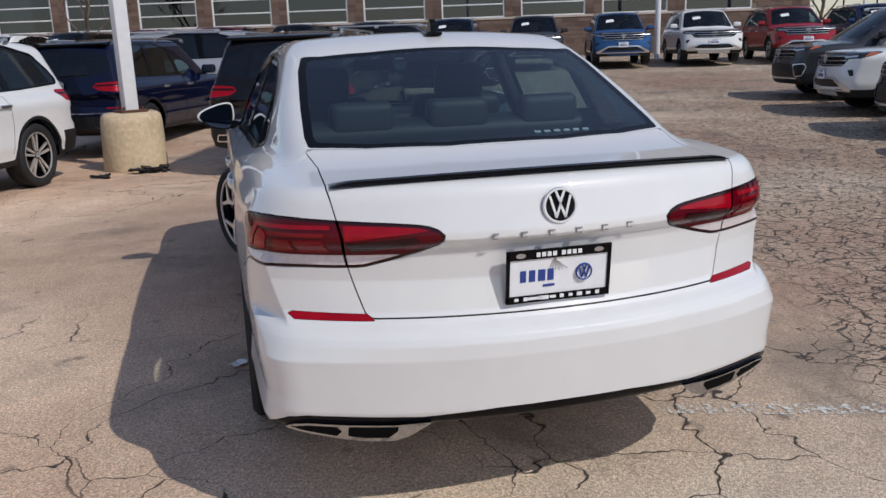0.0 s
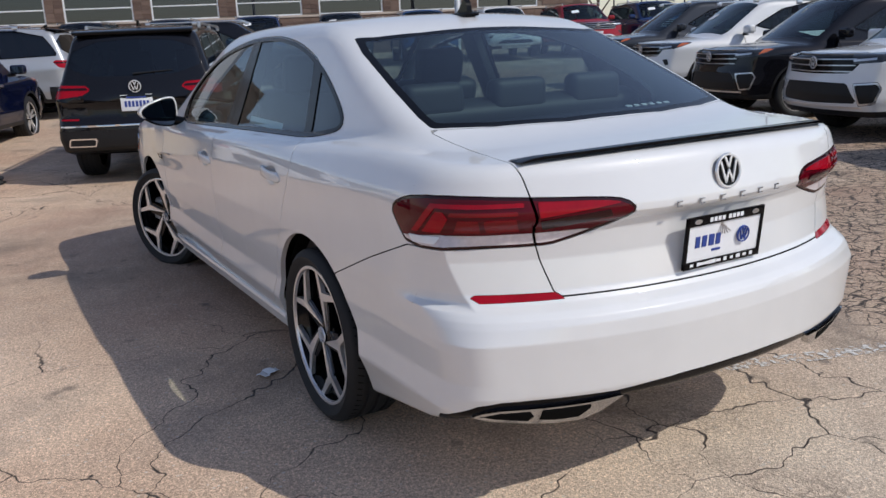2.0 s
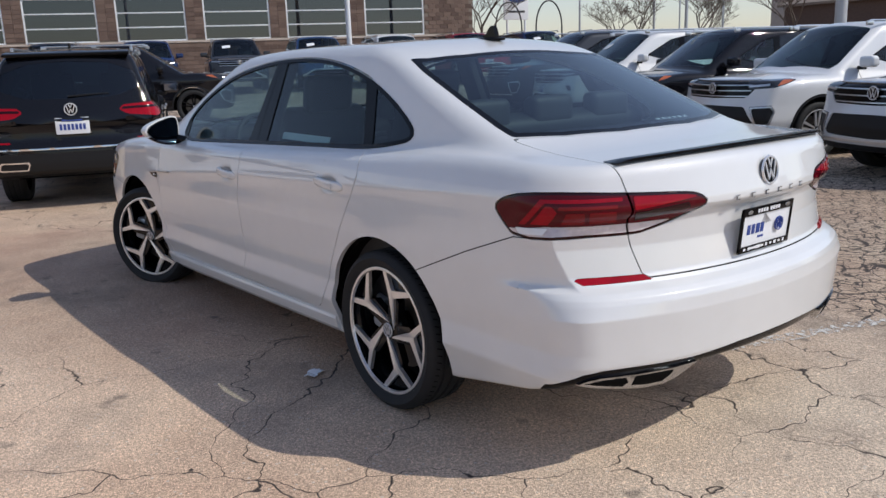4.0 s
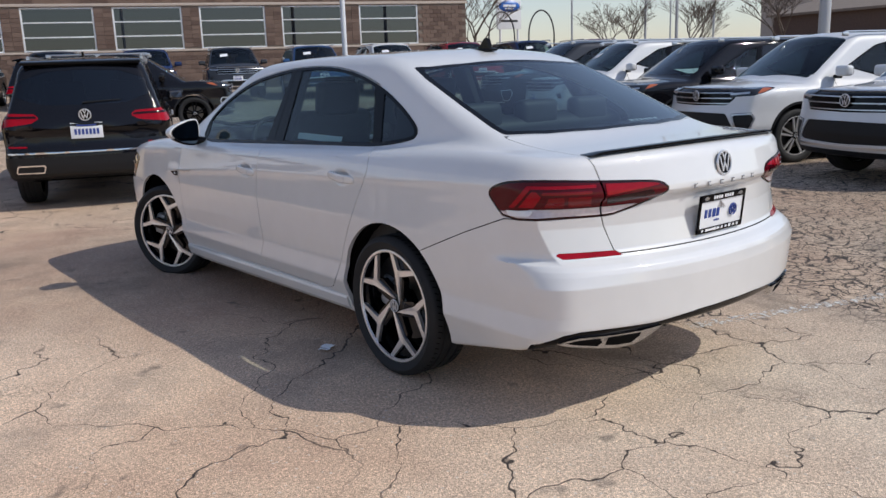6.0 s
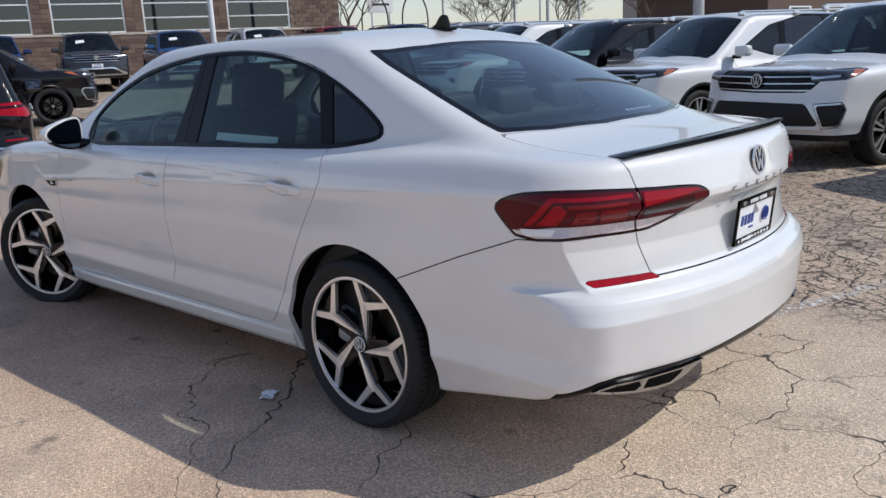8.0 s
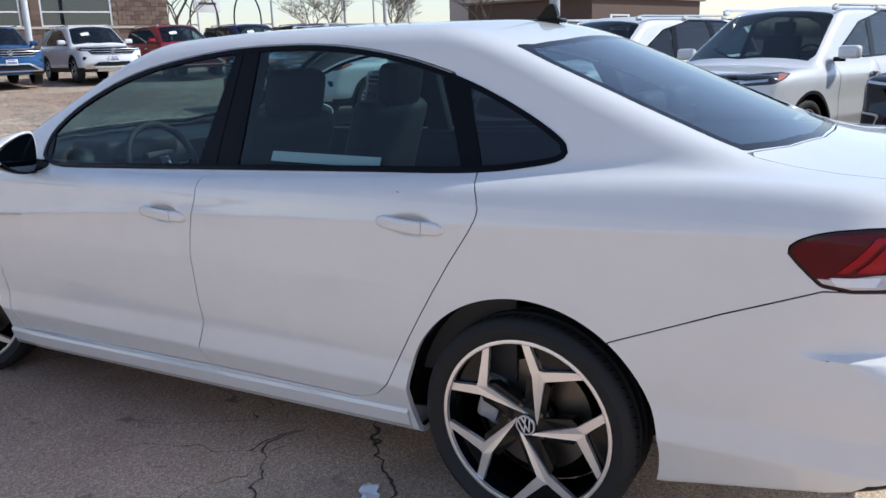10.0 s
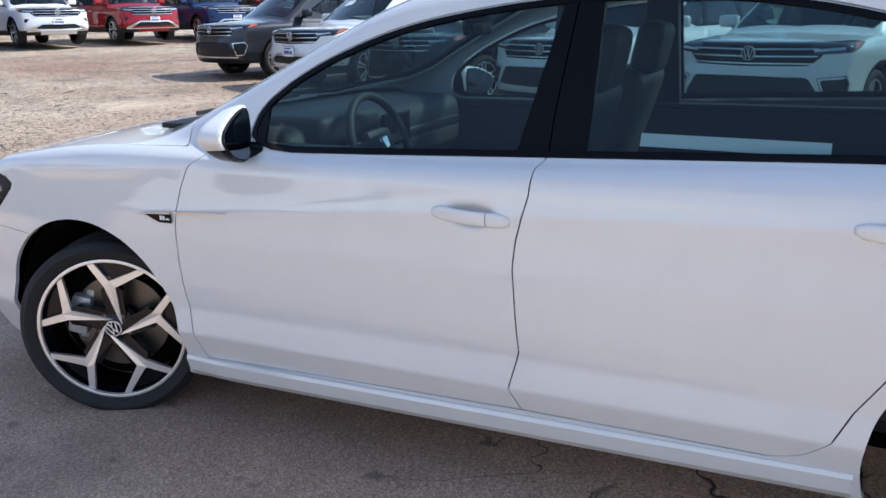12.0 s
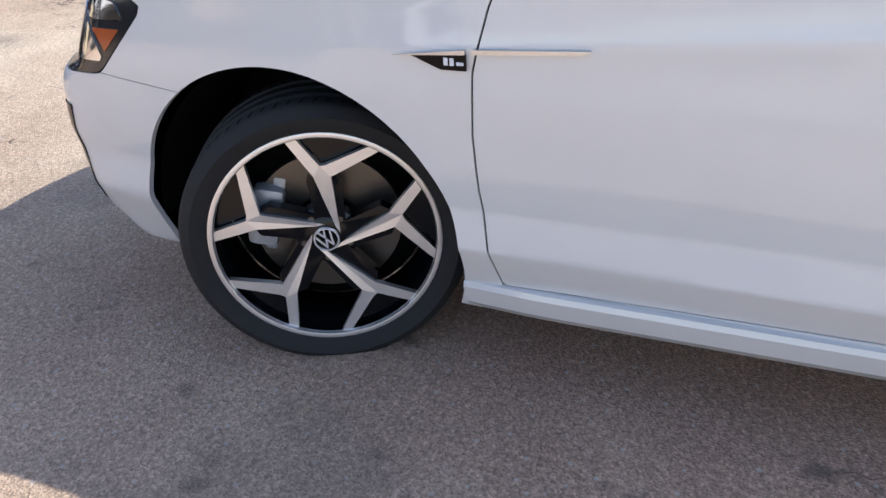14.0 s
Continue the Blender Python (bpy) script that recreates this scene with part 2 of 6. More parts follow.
def shell(mesh, depth=0.0, lift=0.0, f=None):
    """A mesh as a bmesh; its open edges turned inwards by depth. lift moves it out along the field's slope."""
    pts, faces = mesh
    pts = np.array(pts)
    if lift and f is not None:
        g = slope_of(f, pts)
        pts = pts + lift * g / np.linalg.norm(g, axis=1)[:, None]
    bm = bmesh.new()
    vs = [bm.verts.new(q) for q in pts.tolist()]
    for fc in faces:
        try:
            bm.faces.new([vs[i] for i in fc])
        except ValueError:
            pass
    bmesh.ops.remove_doubles(bm, verts=bm.verts, dist=0.0004)
    bm.normal_update()
    if depth:
        edge = [e for e in bm.edges if e.is_boundary]
        normals = {v: v.normal.copy() for e in edge for v in e.verts}
        made = bmesh.ops.extrude_edge_only(bm, edges=edge)["geom"]
        old = {tuple(round(c, 5) for c in v.co): nv for v, nv in normals.items()}
        for v in made:
            if isinstance(v, bmesh.types.BMVert):
                nv = old.get(tuple(round(c, 5) for c in v.co))
                if nv is not None:
                    v.co -= nv * depth
    return bm


def finish(bm, name, mat, smooth=50):
    me = bpy.data.meshes.new(name)
    if smooth:
        for fc in bm.faces:
            fc.smooth = True
        lim = radians(smooth)
        for e in bm.edges:
            e.smooth = not (len(e.link_faces) == 2 and e.calc_face_angle(0) > lim)
    bm.to_mesh(me)
    bm.free()
    me.materials.append(mat)
    return me


def part(name, bm, mat, parent=None, label="", smooth=50):
    """Links a bmesh as one mesh object, under a thing or under a part."""
    ob = new(name, finish(bm, name, mat, smooth) if isinstance(bm, bmesh.types.BMesh) else bm)
    if parent is not None:
        ob.parent = parent
    return tagged(ob, label)


def empty(name, m=None):
    ob = new(name)
    ob.empty_display_size = 0.2
    if m is not None:
        ob.matrix_world = m
    return ob


def box(sx, sy, sz, at=(0, 0, 0), bevel=0.0, m=None, segs=2):
    bm = bmesh.new()
    bmesh.ops.create_cube(bm, size=1, matrix=Matrix.Diagonal((sx, sy, sz, 1)))
    if bevel:
        bmesh.ops.bevel(bm, geom=bm.edges[:], offset=bevel, segments=segs, affect="EDGES", profile=0.6)
    bmesh.ops.transform(bm, matrix=Matrix.Translation(at) @ (m or Matrix()), verts=bm.verts)
    return bm


def rod(a, b, r1, r2=None, segs=12):
    bm = bmesh.new()
    a, b = Vector(a), Vector(b)
    bmesh.ops.create_cone(bm, cap_ends=True, segments=segs, radius1=r1, radius2=r1 if r2 is None else r2, depth=(b - a).length,
                          matrix=Matrix.Translation((a + b) / 2) @ (b - a).to_track_quat("Z", "Y").to_matrix().to_4x4())
    return bm


def lathe(profile, segs=48, axis="X"):
    """A turned shape from (along, radius) pairs."""
    bm = bmesh.new()
    rings = []
    for a, r in profile:
        ring = []
        for i in range(segs):
            w = 2 * math.pi * i / segs
            c, s = r * math.cos(w), r * math.sin(w)
            ring.append(bm.verts.new((a, c, s) if axis == "X" else (c, s, a)))
        rings.append(ring)
    for p, q in zip(rings, rings[1:]):
        for i in range(segs):
            bm.faces.new((p[i], p[(i + 1) % segs], q[(i + 1) % segs], q[i]))
    bmesh.ops.recalc_face_normals(bm, faces=bm.faces)
    return bm


def merge(*bms):
    """Several bmeshes as one."""
    out = bmesh.new()
    for b in bms:
        me = bpy.data.meshes.new("piece")
        b.to_mesh(me)
        b.free()
        out.from_mesh(me)
        bpy.data.meshes.remove(me)
    return out


def slab(poly, depth, m=None, bevel=0.0):
    """A flat polygon in x and z, thickened along y by depth towards +y, then moved by m."""
    bm = bmesh.new()
    vs = [bm.verts.new((x, 0, z)) for x, z in poly]
    fc = bm.faces.new(vs)
    ext = bmesh.ops.extrude_face_region(bm, geom=[fc])["geom"]
    bmesh.ops.translate(bm, vec=(0, depth, 0), verts=[v for v in ext if isinstance(v, bmesh.types.BMVert)])
    bmesh.ops.recalc_face_normals(bm, faces=bm.faces)
    if bevel:
        bmesh.ops.bevel(bm, geom=bm.edges[:], offset=bevel, segments=2, affect="EDGES")
    if m is not None:
        bmesh.ops.transform(bm, matrix=m, verts=bm.verts)
    return bm

# ---- body shapes ----
MID = 0.03  # the sedan's middle line


def sedan(x, y, z):
    """The sedan's outer skin: below 0 inside."""
    ax = np.abs(x - MID)
    flare = 0.014 * np.exp(-((y / 0.42) ** 2)) + 0.012 * np.exp(-(((y - 2.8) / 0.42) ** 2))
    width = (curve(y, -1.2, 0.815, -0.85, 0.852, -0.35, 0.872, 0.4, 0.878, 1.3, 0.880, 2.3, 0.872, 2.8, 0.870, 3.2, 0.87, 3.5, 0.835, 3.8, 0.72)
             + lines(z - 0.006 * (2.4 - np.clip(y, 0.3, 2.5)), 0.15, -0.075, 0.25, -0.045, 0.30, -0.028, 0.365, -0.003, 0.45, -0.014, 0.54, -0.003, 0.70, 0.004, 0.84, -0.002, 0.93, -0.008, 0.96, -0.014, 1.02, -0.045, 1.1, -0.085)
             + flare * np.clip(1.2 - z, 0, 1))
    # the shoulder crease through the handles and the crease along the front fender
    crease = np.abs(z - lines(y, -0.9, 0.965, -0.3, 0.935, 0.35, 0.905, 1.4, 0.865, 2.4, 0.788, 2.8, 0.77))
    width = width + 0.008 * np.exp(-crease / 0.045) * lines(y, -0.9, 0, -0.3, 1, 2.45, 1, 2.75, 0)
    crease = np.abs(z - lines(y, 2.1, 0.945, 3.2, 0.885))
    width = width + 0.011 * np.exp(-crease / 0.05) * lines(y, 2.38, 0, 2.6, 1, 3.0, 1, 3.2, 0)
    low_end = np.clip((0.68 - z) / 0.10, 0, 1)
    width = width + 0.008 * low_end * np.clip((-0.5 - y) / 0.4, 0, 1)
    side = ax - width
    back = lines(z, 0.15, -0.95, 0.27, -1.08, 0.33, -1.165, 0.42, -1.20, 0.58, -1.215, 0.622, -1.212, 0.640, -1.205, 0.655, -1.188, 0.672, -1.160, 0.70, -1.140, 0.79, -1.124, 0.86, -1.129, 0.884, -1.139, 0.898, -1.156, 0.910, -1.164, 0.93, -1.162, 1.03, -1.135, 1.08, -1.125)
    rear = back + (0.27 - 0.025 * low_end) * ax**2 + (0.12 - 0.05 * low_end) * ax**4 - y
    nose = lines(z, 0.15, 3.62, 0.3, 3.75, 0.5, 3.80, 0.62, 3.785, 0.655, 3.765, 0.685, 3.705, 0.75, 3.67, 0.87, 3.60, 0.95, 3.53)
    front = y - nose + 0.40 * ax**2
    top = z - (curve(y, -1.25, 1.05, -1.1, 1.065, -0.9, 1.078, -0.6, 1.095, 0.2, 1.07, 1.6, 1.02, 2.2, 1.01, 2.6, 1.02, 3.1, 0.975, 3.45, 0.90, 3.8, 0.74) - 0.05 * ax**2)
    under = lines(y, -1.2, 0.385, -1.0, 0.365, -0.8, 0.30, -0.4, 0.225, 0.4, 0.205, 2.4, 0.175, 3.2, 0.20, 3.7, 0.20) - z
    corner = smax(side, rear, 0.13 - 0.045 * low_end)
    # between lamp and reflector the tail turns into the side over a sharp edge
    turn = 0.87 * side + 0.5 * rear + 0.87 * lines(z, 0.68, 0.075, 0.83, 0.03)
    edge = lines(z, 0.660, 0, 0.672, 1, 0.835, 1, 0.865, 0)
    corner = corner * (1 - edge) + np.maximum(rear, smax(turn, side, 0.05)) * edge
    low = smax(corner, smax(front, top, 0.06), 0.045)
    low = smax(low, under, 0.02)
    tumble = ax - (0.790 - (z - 1.0) * 0.41 - 0.17 * np.clip(0.05 - y, 0, 2) ** 2 - 0.02 * np.clip(y - 1.7, 0, 2) ** 2)
    roof = z - (curve(y, -0.8, 1.38, 0.0, 1.468, 0.4, 1.492, 0.9, 1.498, 1.3, 1.492, 1.8, 1.455, 2.4, 1.35) - 0.08 * ax**2)
    screen = (z - (0.975 + (2.82 - 0.40 * ax**2 - y) * 0.47)) * 0.9
    glass = (z - (1.115 + (y + 0.67 - 0.33 * ax**2) * 0.41)) * 0.92
    house = smax(smax(smax(tumble, roof, 0.07), smax(screen, glass, 0.06), 0.055), 0.99 - z, 0.02)
    body = smin(low, house, 0.045)
    # the scoops behind the door handles
    for yc, zc in ((1.3815, 0.862), (0.3475, 0.902)):
        scoop = (np.sqrt(((ax - 0.886) / 0.024) ** 2 + ((y - yc) / 0.072) ** 2 + ((z - zc) / 0.033) ** 2) - 1) * 0.024
        body = smax(body, -scoop, 0.006)
    return body


def suv(length, half, high, wheelbase, rear_hang, boxy=1.0, belt=1.06):
    """A sport utility's outer skin as a field: origin on the ground under the rear axle, nose towards +y."""
    y0, y1 = -rear_hang, length - rear_hang
    mid = wheelbase / 2

    def f(x, y, z):
        ax = np.abs(x)
        flare = 0.03 * (np.exp(-((y / 0.45) ** 2)) + np.exp(-(((y - wheelbase) / 0.45) ** 2))) * np.clip(1.15 - z, 0, 1)
        width = half - 0.045 + flare - 0.05 * np.clip((y0 + 0.5 - y) / 0.5, 0, 1) ** 2 - 0.10 * np.clip((y - y1 + 0.7) / 0.7, 0, 1) ** 2 + lines(
            z, 0.2, -0.07, 0.3, -0.03, 0.42, -0.012, 0.5, 0.012, 0.7, 0.004, 0.92, 0.018, 0.955, 0.012, 1.04, -0.02, 1.15, -0.05)
        side = ax - width
        back = lines(z, 0.2, 0.12, 0.35, 0.02, 0.5, 0.0, 0.66, 0.0, 0.72, 0.05, 0.95, 0.06, 1.06, 0.075, 1.2, 0.12)
        rear = y0 + back + 0.10 * ax**2 + 0.05 * ax**4 - y
        nose = lines(z, 0.2, -0.16, 0.4, -0.02, 0.55, 0.0, 0.68, -0.015, 0.78, -0.045, 0.98, -0.075, 1.04, -0.12)
        front = y - (y1 + nose) + 0.16 * ax**2 + 0.10 * ax**4
        top = z - (lines(y, mid, belt, wheelbase + 0.1, 1.10 * boxy + 0.0, y1 - 0.3, 1.055 * boxy, y1, 0.99 * boxy) - 0.06 * ax**2)
        top = np.where(y < mid, z - belt, top)
        low = smax(smax(side, rear, 0.10), smax(front, top, 0.06), 0.07)
        low = smax(low, 0.30 + 0.10 * np.clip((y0 + 0.5 - y) / 0.5, 0, 1) - z, 0.03)
        tumble = ax - (half - 0.115 - (z - belt) * 0.30)
        roof = z - (high - 0.02 - 0.09 * ax**2 - 0.10 * np.clip(mid - 0.6 - y, 0, 5) ** 2 * 0.3 - 0.06 * np.clip(y - mid, 0, 5) ** 2)
        screen = (z - (belt + (wheelbase - 0.02 - 0.28 * ax**2 - y) * 0.64)) * 0.85
        tail = (y0 + 0.06 + (z - belt) * 0.42 + 0.10 * ax**2 - y) * 0.92
        house = smax(smax(smax(tumble, roof, 0.10), smax(screen, tail, 0.05), 0.09), belt - 0.15 - z, 0.02)
        return smin(low, house, 0.05)

    return f

# ---- the lot ----
LOT = -21.0  # the lot's rows and the building are turned by this against the sedan
LU = Vector((math.cos(radians(LOT)), math.sin(radians(LOT)), 0))
LV = Vector((-LU.y, LU.x, 0))


def rise(v):
    """The ground climbs gently towards the building."""
    return 0.034 * max(0.0, v - 8.0) if v < 34 else 0.034 * 26


def lot(u, v, z=0.0):
    p = LU * u + LV * v
    return Vector((p.x, p.y, z + rise(v)))


def lot_pose(u, v, turn=0.0, z=0.0):
    p = lot(u, v, z)
    return pose(p.x, p.y, p.z, 0, 0, LOT + turn)


def asphalt():
    m, n, l, b = material("old cracked asphalt")
    co = n.new("ShaderNodeNewGeometry").outputs["Position"]

    def noise_at(scale, detail=4, rough=0.6, vec=None):
        t = n.new("ShaderNodeTexNoise")
        t.inputs["Scale"].default_value, t.inputs["Detail"].default_value, t.inputs["Roughness"].default_value = scale, detail, rough
        l.new(vec or co, t.inputs["Vector"])
        return t

    def ramp(src, *stops):
        r = n.new("ShaderNodeValToRGB")
        e = r.color_ramp.elements
        while len(e) < len(stops):
            e.new(0.5)
        for k, (at, c) in zip(e, stops):
            k.position, k.color = at, (*c, 1) if isinstance(c, tuple) else (c, c, c, 1)
        l.new(src, r.inputs["Fac"])
        return r.outputs["Color"]

    def mix(fac, a, c, mode="MIX"):
        x = n.new("ShaderNodeMix")
        x.data_type, x.blend_type = "RGBA", mode
        for sock, val in ((x.inputs[0], fac), (x.inputs[6], a), (x.inputs[7], c)):
            if isinstance(val, bpy.types.NodeSocket):
                l.new(val, sock)
            else:
                sock.default_value = val if isinstance(val, float) else (*val, 1)
        return x.outputs[2]

    def cracks(scale, width, warp):
        w = noise_at(1.7, 4, 0.52)
        off = n.new("ShaderNodeVectorMath")
        off.operation = "MULTIPLY_ADD"
        l.new(w.outputs["Color"], off.inputs[0])
        off.inputs[1].default_value = (warp, warp, 0)
        l.new(co, off.inputs[2])
        v = n.new("ShaderNodeTexVoronoi")
        v.feature = "DISTANCE_TO_EDGE"
        v.inputs["Scale"].default_value = scale
        l.new(off.outputs[0], v.inputs["Vector"])
        # the crack's width breathes, and here and there it closes
        g = noise_at(scale * 2.2, 3)
        wdt = n.new("ShaderNodeMapRange")
        l.new(g.outputs["Fac"], wdt.inputs["Value"])
        wdt.inputs["From Min"].default_value, wdt.inputs["From Max"].default_value = 0.33, 0.7
        wdt.inputs["To Min"].default_value, wdt.inputs["To Max"].default_value = 0.0001, width * scale
        d = n.new("ShaderNodeMath")
        d.operation = "DIVIDE"
        l.new(v.outputs["Distance"], d.inputs[0])
        l.new(wdt.outputs[0], d.inputs[1])
        return ramp(d.outputs[0], (0.3, 1.0), (1.0, 0.0))

    big = noise_at(0.22, 5, 0.6)
    mid_n = noise_at(1.6, 6, 0.7)
    grain = noise_at(75, 3, 0.8)
    base = ramp(big.outputs["Fac"], (0.34, (0.42, 0.265, 0.19)), (0.48, (0.54, 0.40, 0.29)), (0.64, (0.68, 0.555, 0.43)))
    base = mix(ramp(mid_n.outputs["Fac"], (0.4, 0.0), (0.75, 0.55)), base, (0.29, 0.20, 0.15))
    base = mix(0.9, base, ramp(grain.outputs["Fac"], (0.3, 0.55), (0.5, 1.05), (0.72, 1.55)), "MULTIPLY")
    stone = n.new("ShaderNodeTexVoronoi")
    stone.inputs["Scale"].default_value = 190
    l.new(co, stone.inputs["Vector"])
    base = mix(1.0, base, ramp(stone.outputs["Color"], (0.1, 0.70), (0.6, 1.1), (0.95, 1.5)), "MULTIPLY")
    # pale stones stand out here and there
    chip = n.new("ShaderNodeTexVoronoi")
    chip.inputs["Scale"].default_value = 34
    l.new(co, chip.inputs["Vector"])
    pale = mix(1.0, ramp(chip.outputs["Distance"], (0.16, 1.0), (0.24, 0.0)), ramp(chip.outputs["Color"], (0.62, 0.0), (0.66, 0.8)), "MULTIPLY")
    base = mix(pale, base, (0.62, 0.56, 0.49))
    spots = noise_at(5.0, 2)
    base = mix(ramp(spots.outputs["Fac"], (0.66, 0.0), (0.74, 0.6)), base, (0.10, 0.085, 0.075))
    # soft dark stains of oil and wet
    oil = noise_at(0.9, 4, 0.55)
    base = mix(ramp(oil.outputs["Fac"], (0.55, 0.0), (0.68, 0.55)), base, (0.16, 0.125, 0.10))
    # long cracks everywhere, a fine net in worn areas
    long_c = cracks(0.55, 0.011, 0.9)
    mid_c = cracks(1.1, 0.008, 0.8)
    fine_c = mix(1.0, cracks(6.0, 0.017, 0.35), cracks(13.0, 0.008, 0.2), "LIGHTEN")
    # the fine net covers the lane to the sedan's right
    area = noise_at(0.35, 3)
    sep = n.new("ShaderNodeSeparateXYZ")
    l.new(co, sep.inputs[0])
    east = n.new("ShaderNodeMapRange")
    l.new(sep.outputs["X"], east.inputs["Value"])
    east.inputs["From Min"].default_value, east.inputs["From Max"].default_value = 0.6, 3.0
    east.inputs["To Min"].default_value, east.inputs["To Max"].default_value = -0.14, 0.2
    tot = n.new("ShaderNodeMath")
    l.new(area.outputs["Fac"], tot.inputs[0])
    l.new(east.outputs[0], tot.inputs[1])
    worn = ramp(tot.outputs[0], (0.50, 0.0), (0.58, 1.0))
    fine = mix(worn, (0.0, 0.0, 0.0), fine_c)
    some = noise_at(0.4, 2)
    midc = mix(ramp(some.outputs["Fac"], (0.38, 0.0), (0.46, 1.0)), (0.0, 0.0, 0.0), mid_c)
    allc = mix(1.0, mix(1.0, long_c, midc, "LIGHTEN"), fine, "LIGHTEN")
    # a newer, whole patch lies by the sedan's front wheel
    dist = n.new("ShaderNodeVectorMath")
    dist.operation = "DISTANCE"
    l.new(co, dist.inputs[0])
    dist.inputs[1].default_value = (-1.3, 3.3, 0)
    whole = n.new("ShaderNodeMapRange")
    l.new(dist.outputs["Value"], whole.inputs["Value"])
    whole.inputs["From Min"].default_value, whole.inputs["From Max"].default_value = 1.5, 2.1
    allc = mix(1.0, allc, whole.outputs[0], "MULTIPLY")
    # the lane to the sedan's left is bleached to a paler pink tan
    west = n.new("ShaderNodeMapRange")
    l.new(sep.outputs["X"], west.inputs["Value"])
    west.inputs["From Min"].default_value, west.inputs["From Max"].default_value = -2.6, 0.4
    base = mix(1.0, base, mix(west.outputs[0], (1.16, 1.09, 1.04), (0.87, 0.87, 0.86)), "MULTIPLY")
    # that patch is a shade darker and greyer than the old tan surface
    sheet = n.new("ShaderNodeMapRange")
    l.new(dist.outputs["Value"], sheet.inputs["Value"])
    sheet.inputs["From Min"].default_value, sheet.inputs["From Max"].default_value = 1.3, 2.3
    base = mix(1.0, base, mix(sheet.outputs[0], (0.80, 0.81, 0.83), (1.0, 1.0, 1.0)), "MULTIPLY")
    base = mix(allc, base, (0.045, 0.034, 0.028))
    l.new(base, b.inputs["Base Color"])
    b.inputs["Roughness"].default_value = 0.85
    h = n.new("ShaderNodeMath")
    h.operation = "SUBTRACT"
    l.new(stone.outputs["Distance"], h.inputs[0])
    l.new(allc, h.inputs[1])
    bu = n.new("ShaderNodeBump")
    bu.inputs["Strength"].default_value, bu.inputs["Distance"].default_value = 0.7, 0.004
    l.new(h.outputs[0], bu.inputs["Height"])
    l.new(bu.outputs["Normal"], b.inputs["Normal"])
    return m


ASPHALT = asphalt()


def build_ground():
    bm = bmesh.new()
    us = [-600, -80, -20, 0, 20, 80, 600]
    vs = [-600, -60, -10, 8, 34, 80, 800]
    grid = []
    for v in vs:
        row = []
        for u in us:
            p = LU * u + LV * v
            row.append(bm.verts.new((p.x, p.y, rise(v))))
        grid.append(row)
    for a, c in zip(grid, grid[1:]):
        for i in range(len(us) - 1):
            bm.faces.new((a[i], a[i + 1], c[i + 1], c[i]))
    g = part("ground", bm, ASPHALT, smooth=0)
    tagged(g, "weathered tan asphalt of a car lot with many cracks", "ground", kind="structure")


build_ground()


def worn_paint():
    m, n, l, b = material("worn white paint")
    b.inputs["Base Color"].default_value, b.inputs["Roughness"].default_value = (0.62, 0.60, 0.56, 1), 0.8
    t = n.new("ShaderNodeTexNoise")
    t.inputs["Scale"].default_value, t.inputs["Detail"].default_value, t.inputs["Roughness"].default_value = 22, 8, 0.75
    l.new(n.new("ShaderNodeNewGeometry").outputs["Position"], t.inputs["Vector"])
    r = n.new("ShaderNodeMapRange")
    r.inputs["From Min"].default_value, r.inputs["From Max"].default_value = 0.50, 0.56
    l.new(t.outputs["Fac"], r.inputs["Value"])
    x = n.new("ShaderNodeMixShader")
    l.new(r.outputs[0], x.inputs["Fac"])
    l.new(n.new("ShaderNodeBsdfTransparent").outputs[0], x.inputs[1])
    l.new(b.outputs[0], x.inputs[2])
    l.new(x.outputs[0], n["Material Output"].inputs["Surface"])
    return m


def build_line():
    bm = bmesh.new()
    bmesh.ops.create_grid(bm, x_segments=20, y_segments=1, size=0.5, matrix=Matrix.Diagonal((2.6, 0.09, 1, 1)))
    for v in bm.verts:
        v.co.y += 0.012 * noise.noise(Vector((v.co.x * 3, v.co.y * 9, 0)))
    ob = part("painted_line", bm, worn_paint(), smooth=0)
    ob.matrix_world = pose(1.93, -0.97, 0.004, 0, 0, -19)
    tagged(ob, "faded white parking line worn off the asphalt", "marking", kind="structure")


build_line()


def build_scrap():
    """A torn scrap of white paper on the asphalt."""
    bm = bmesh.new()
    bmesh.ops.create_grid(bm, x_segments=5, y_segments=3, size=0.5, matrix=Matrix.Diagonal((0.10, 0.06, 1, 1)))
    for v in bm.verts:
        v.co.z += 0.012 + 0.012 * noise.noise(v.co * 30)
        v.co.x += 0.03 * noise.noise(v.co * 40 + Vector((5, 0, 0)))
        v.co.y += 0.03 * noise.noise(v.co * 40 + Vector((0, 9, 0)))
    bmesh.ops.solidify(bm, geom=bm.faces[:], thickness=0.0015)
    ob = part("paper_scrap", bm, PAPER, smooth=0)
    ob.matrix_world = pose(-0.883, 0.519, 0.002, 0, 0, 25)
    tagged(ob, "torn crumpled white paper scrap lying on the asphalt", "litter")


build_scrap()

# ---- the white sedan ----


def join_clip(mesh, *fields):
    """Cuts a mesh by fields of (distance from the middle line, x, y, z)."""
    for fld in fields:
        p = mesh[0]
        if not len(p):
            return mesh
        mesh = clip(mesh, fld(np.abs(p[:, 0] - MID), p[:, 0], p[:, 1], p[:, 2]))
    return mesh


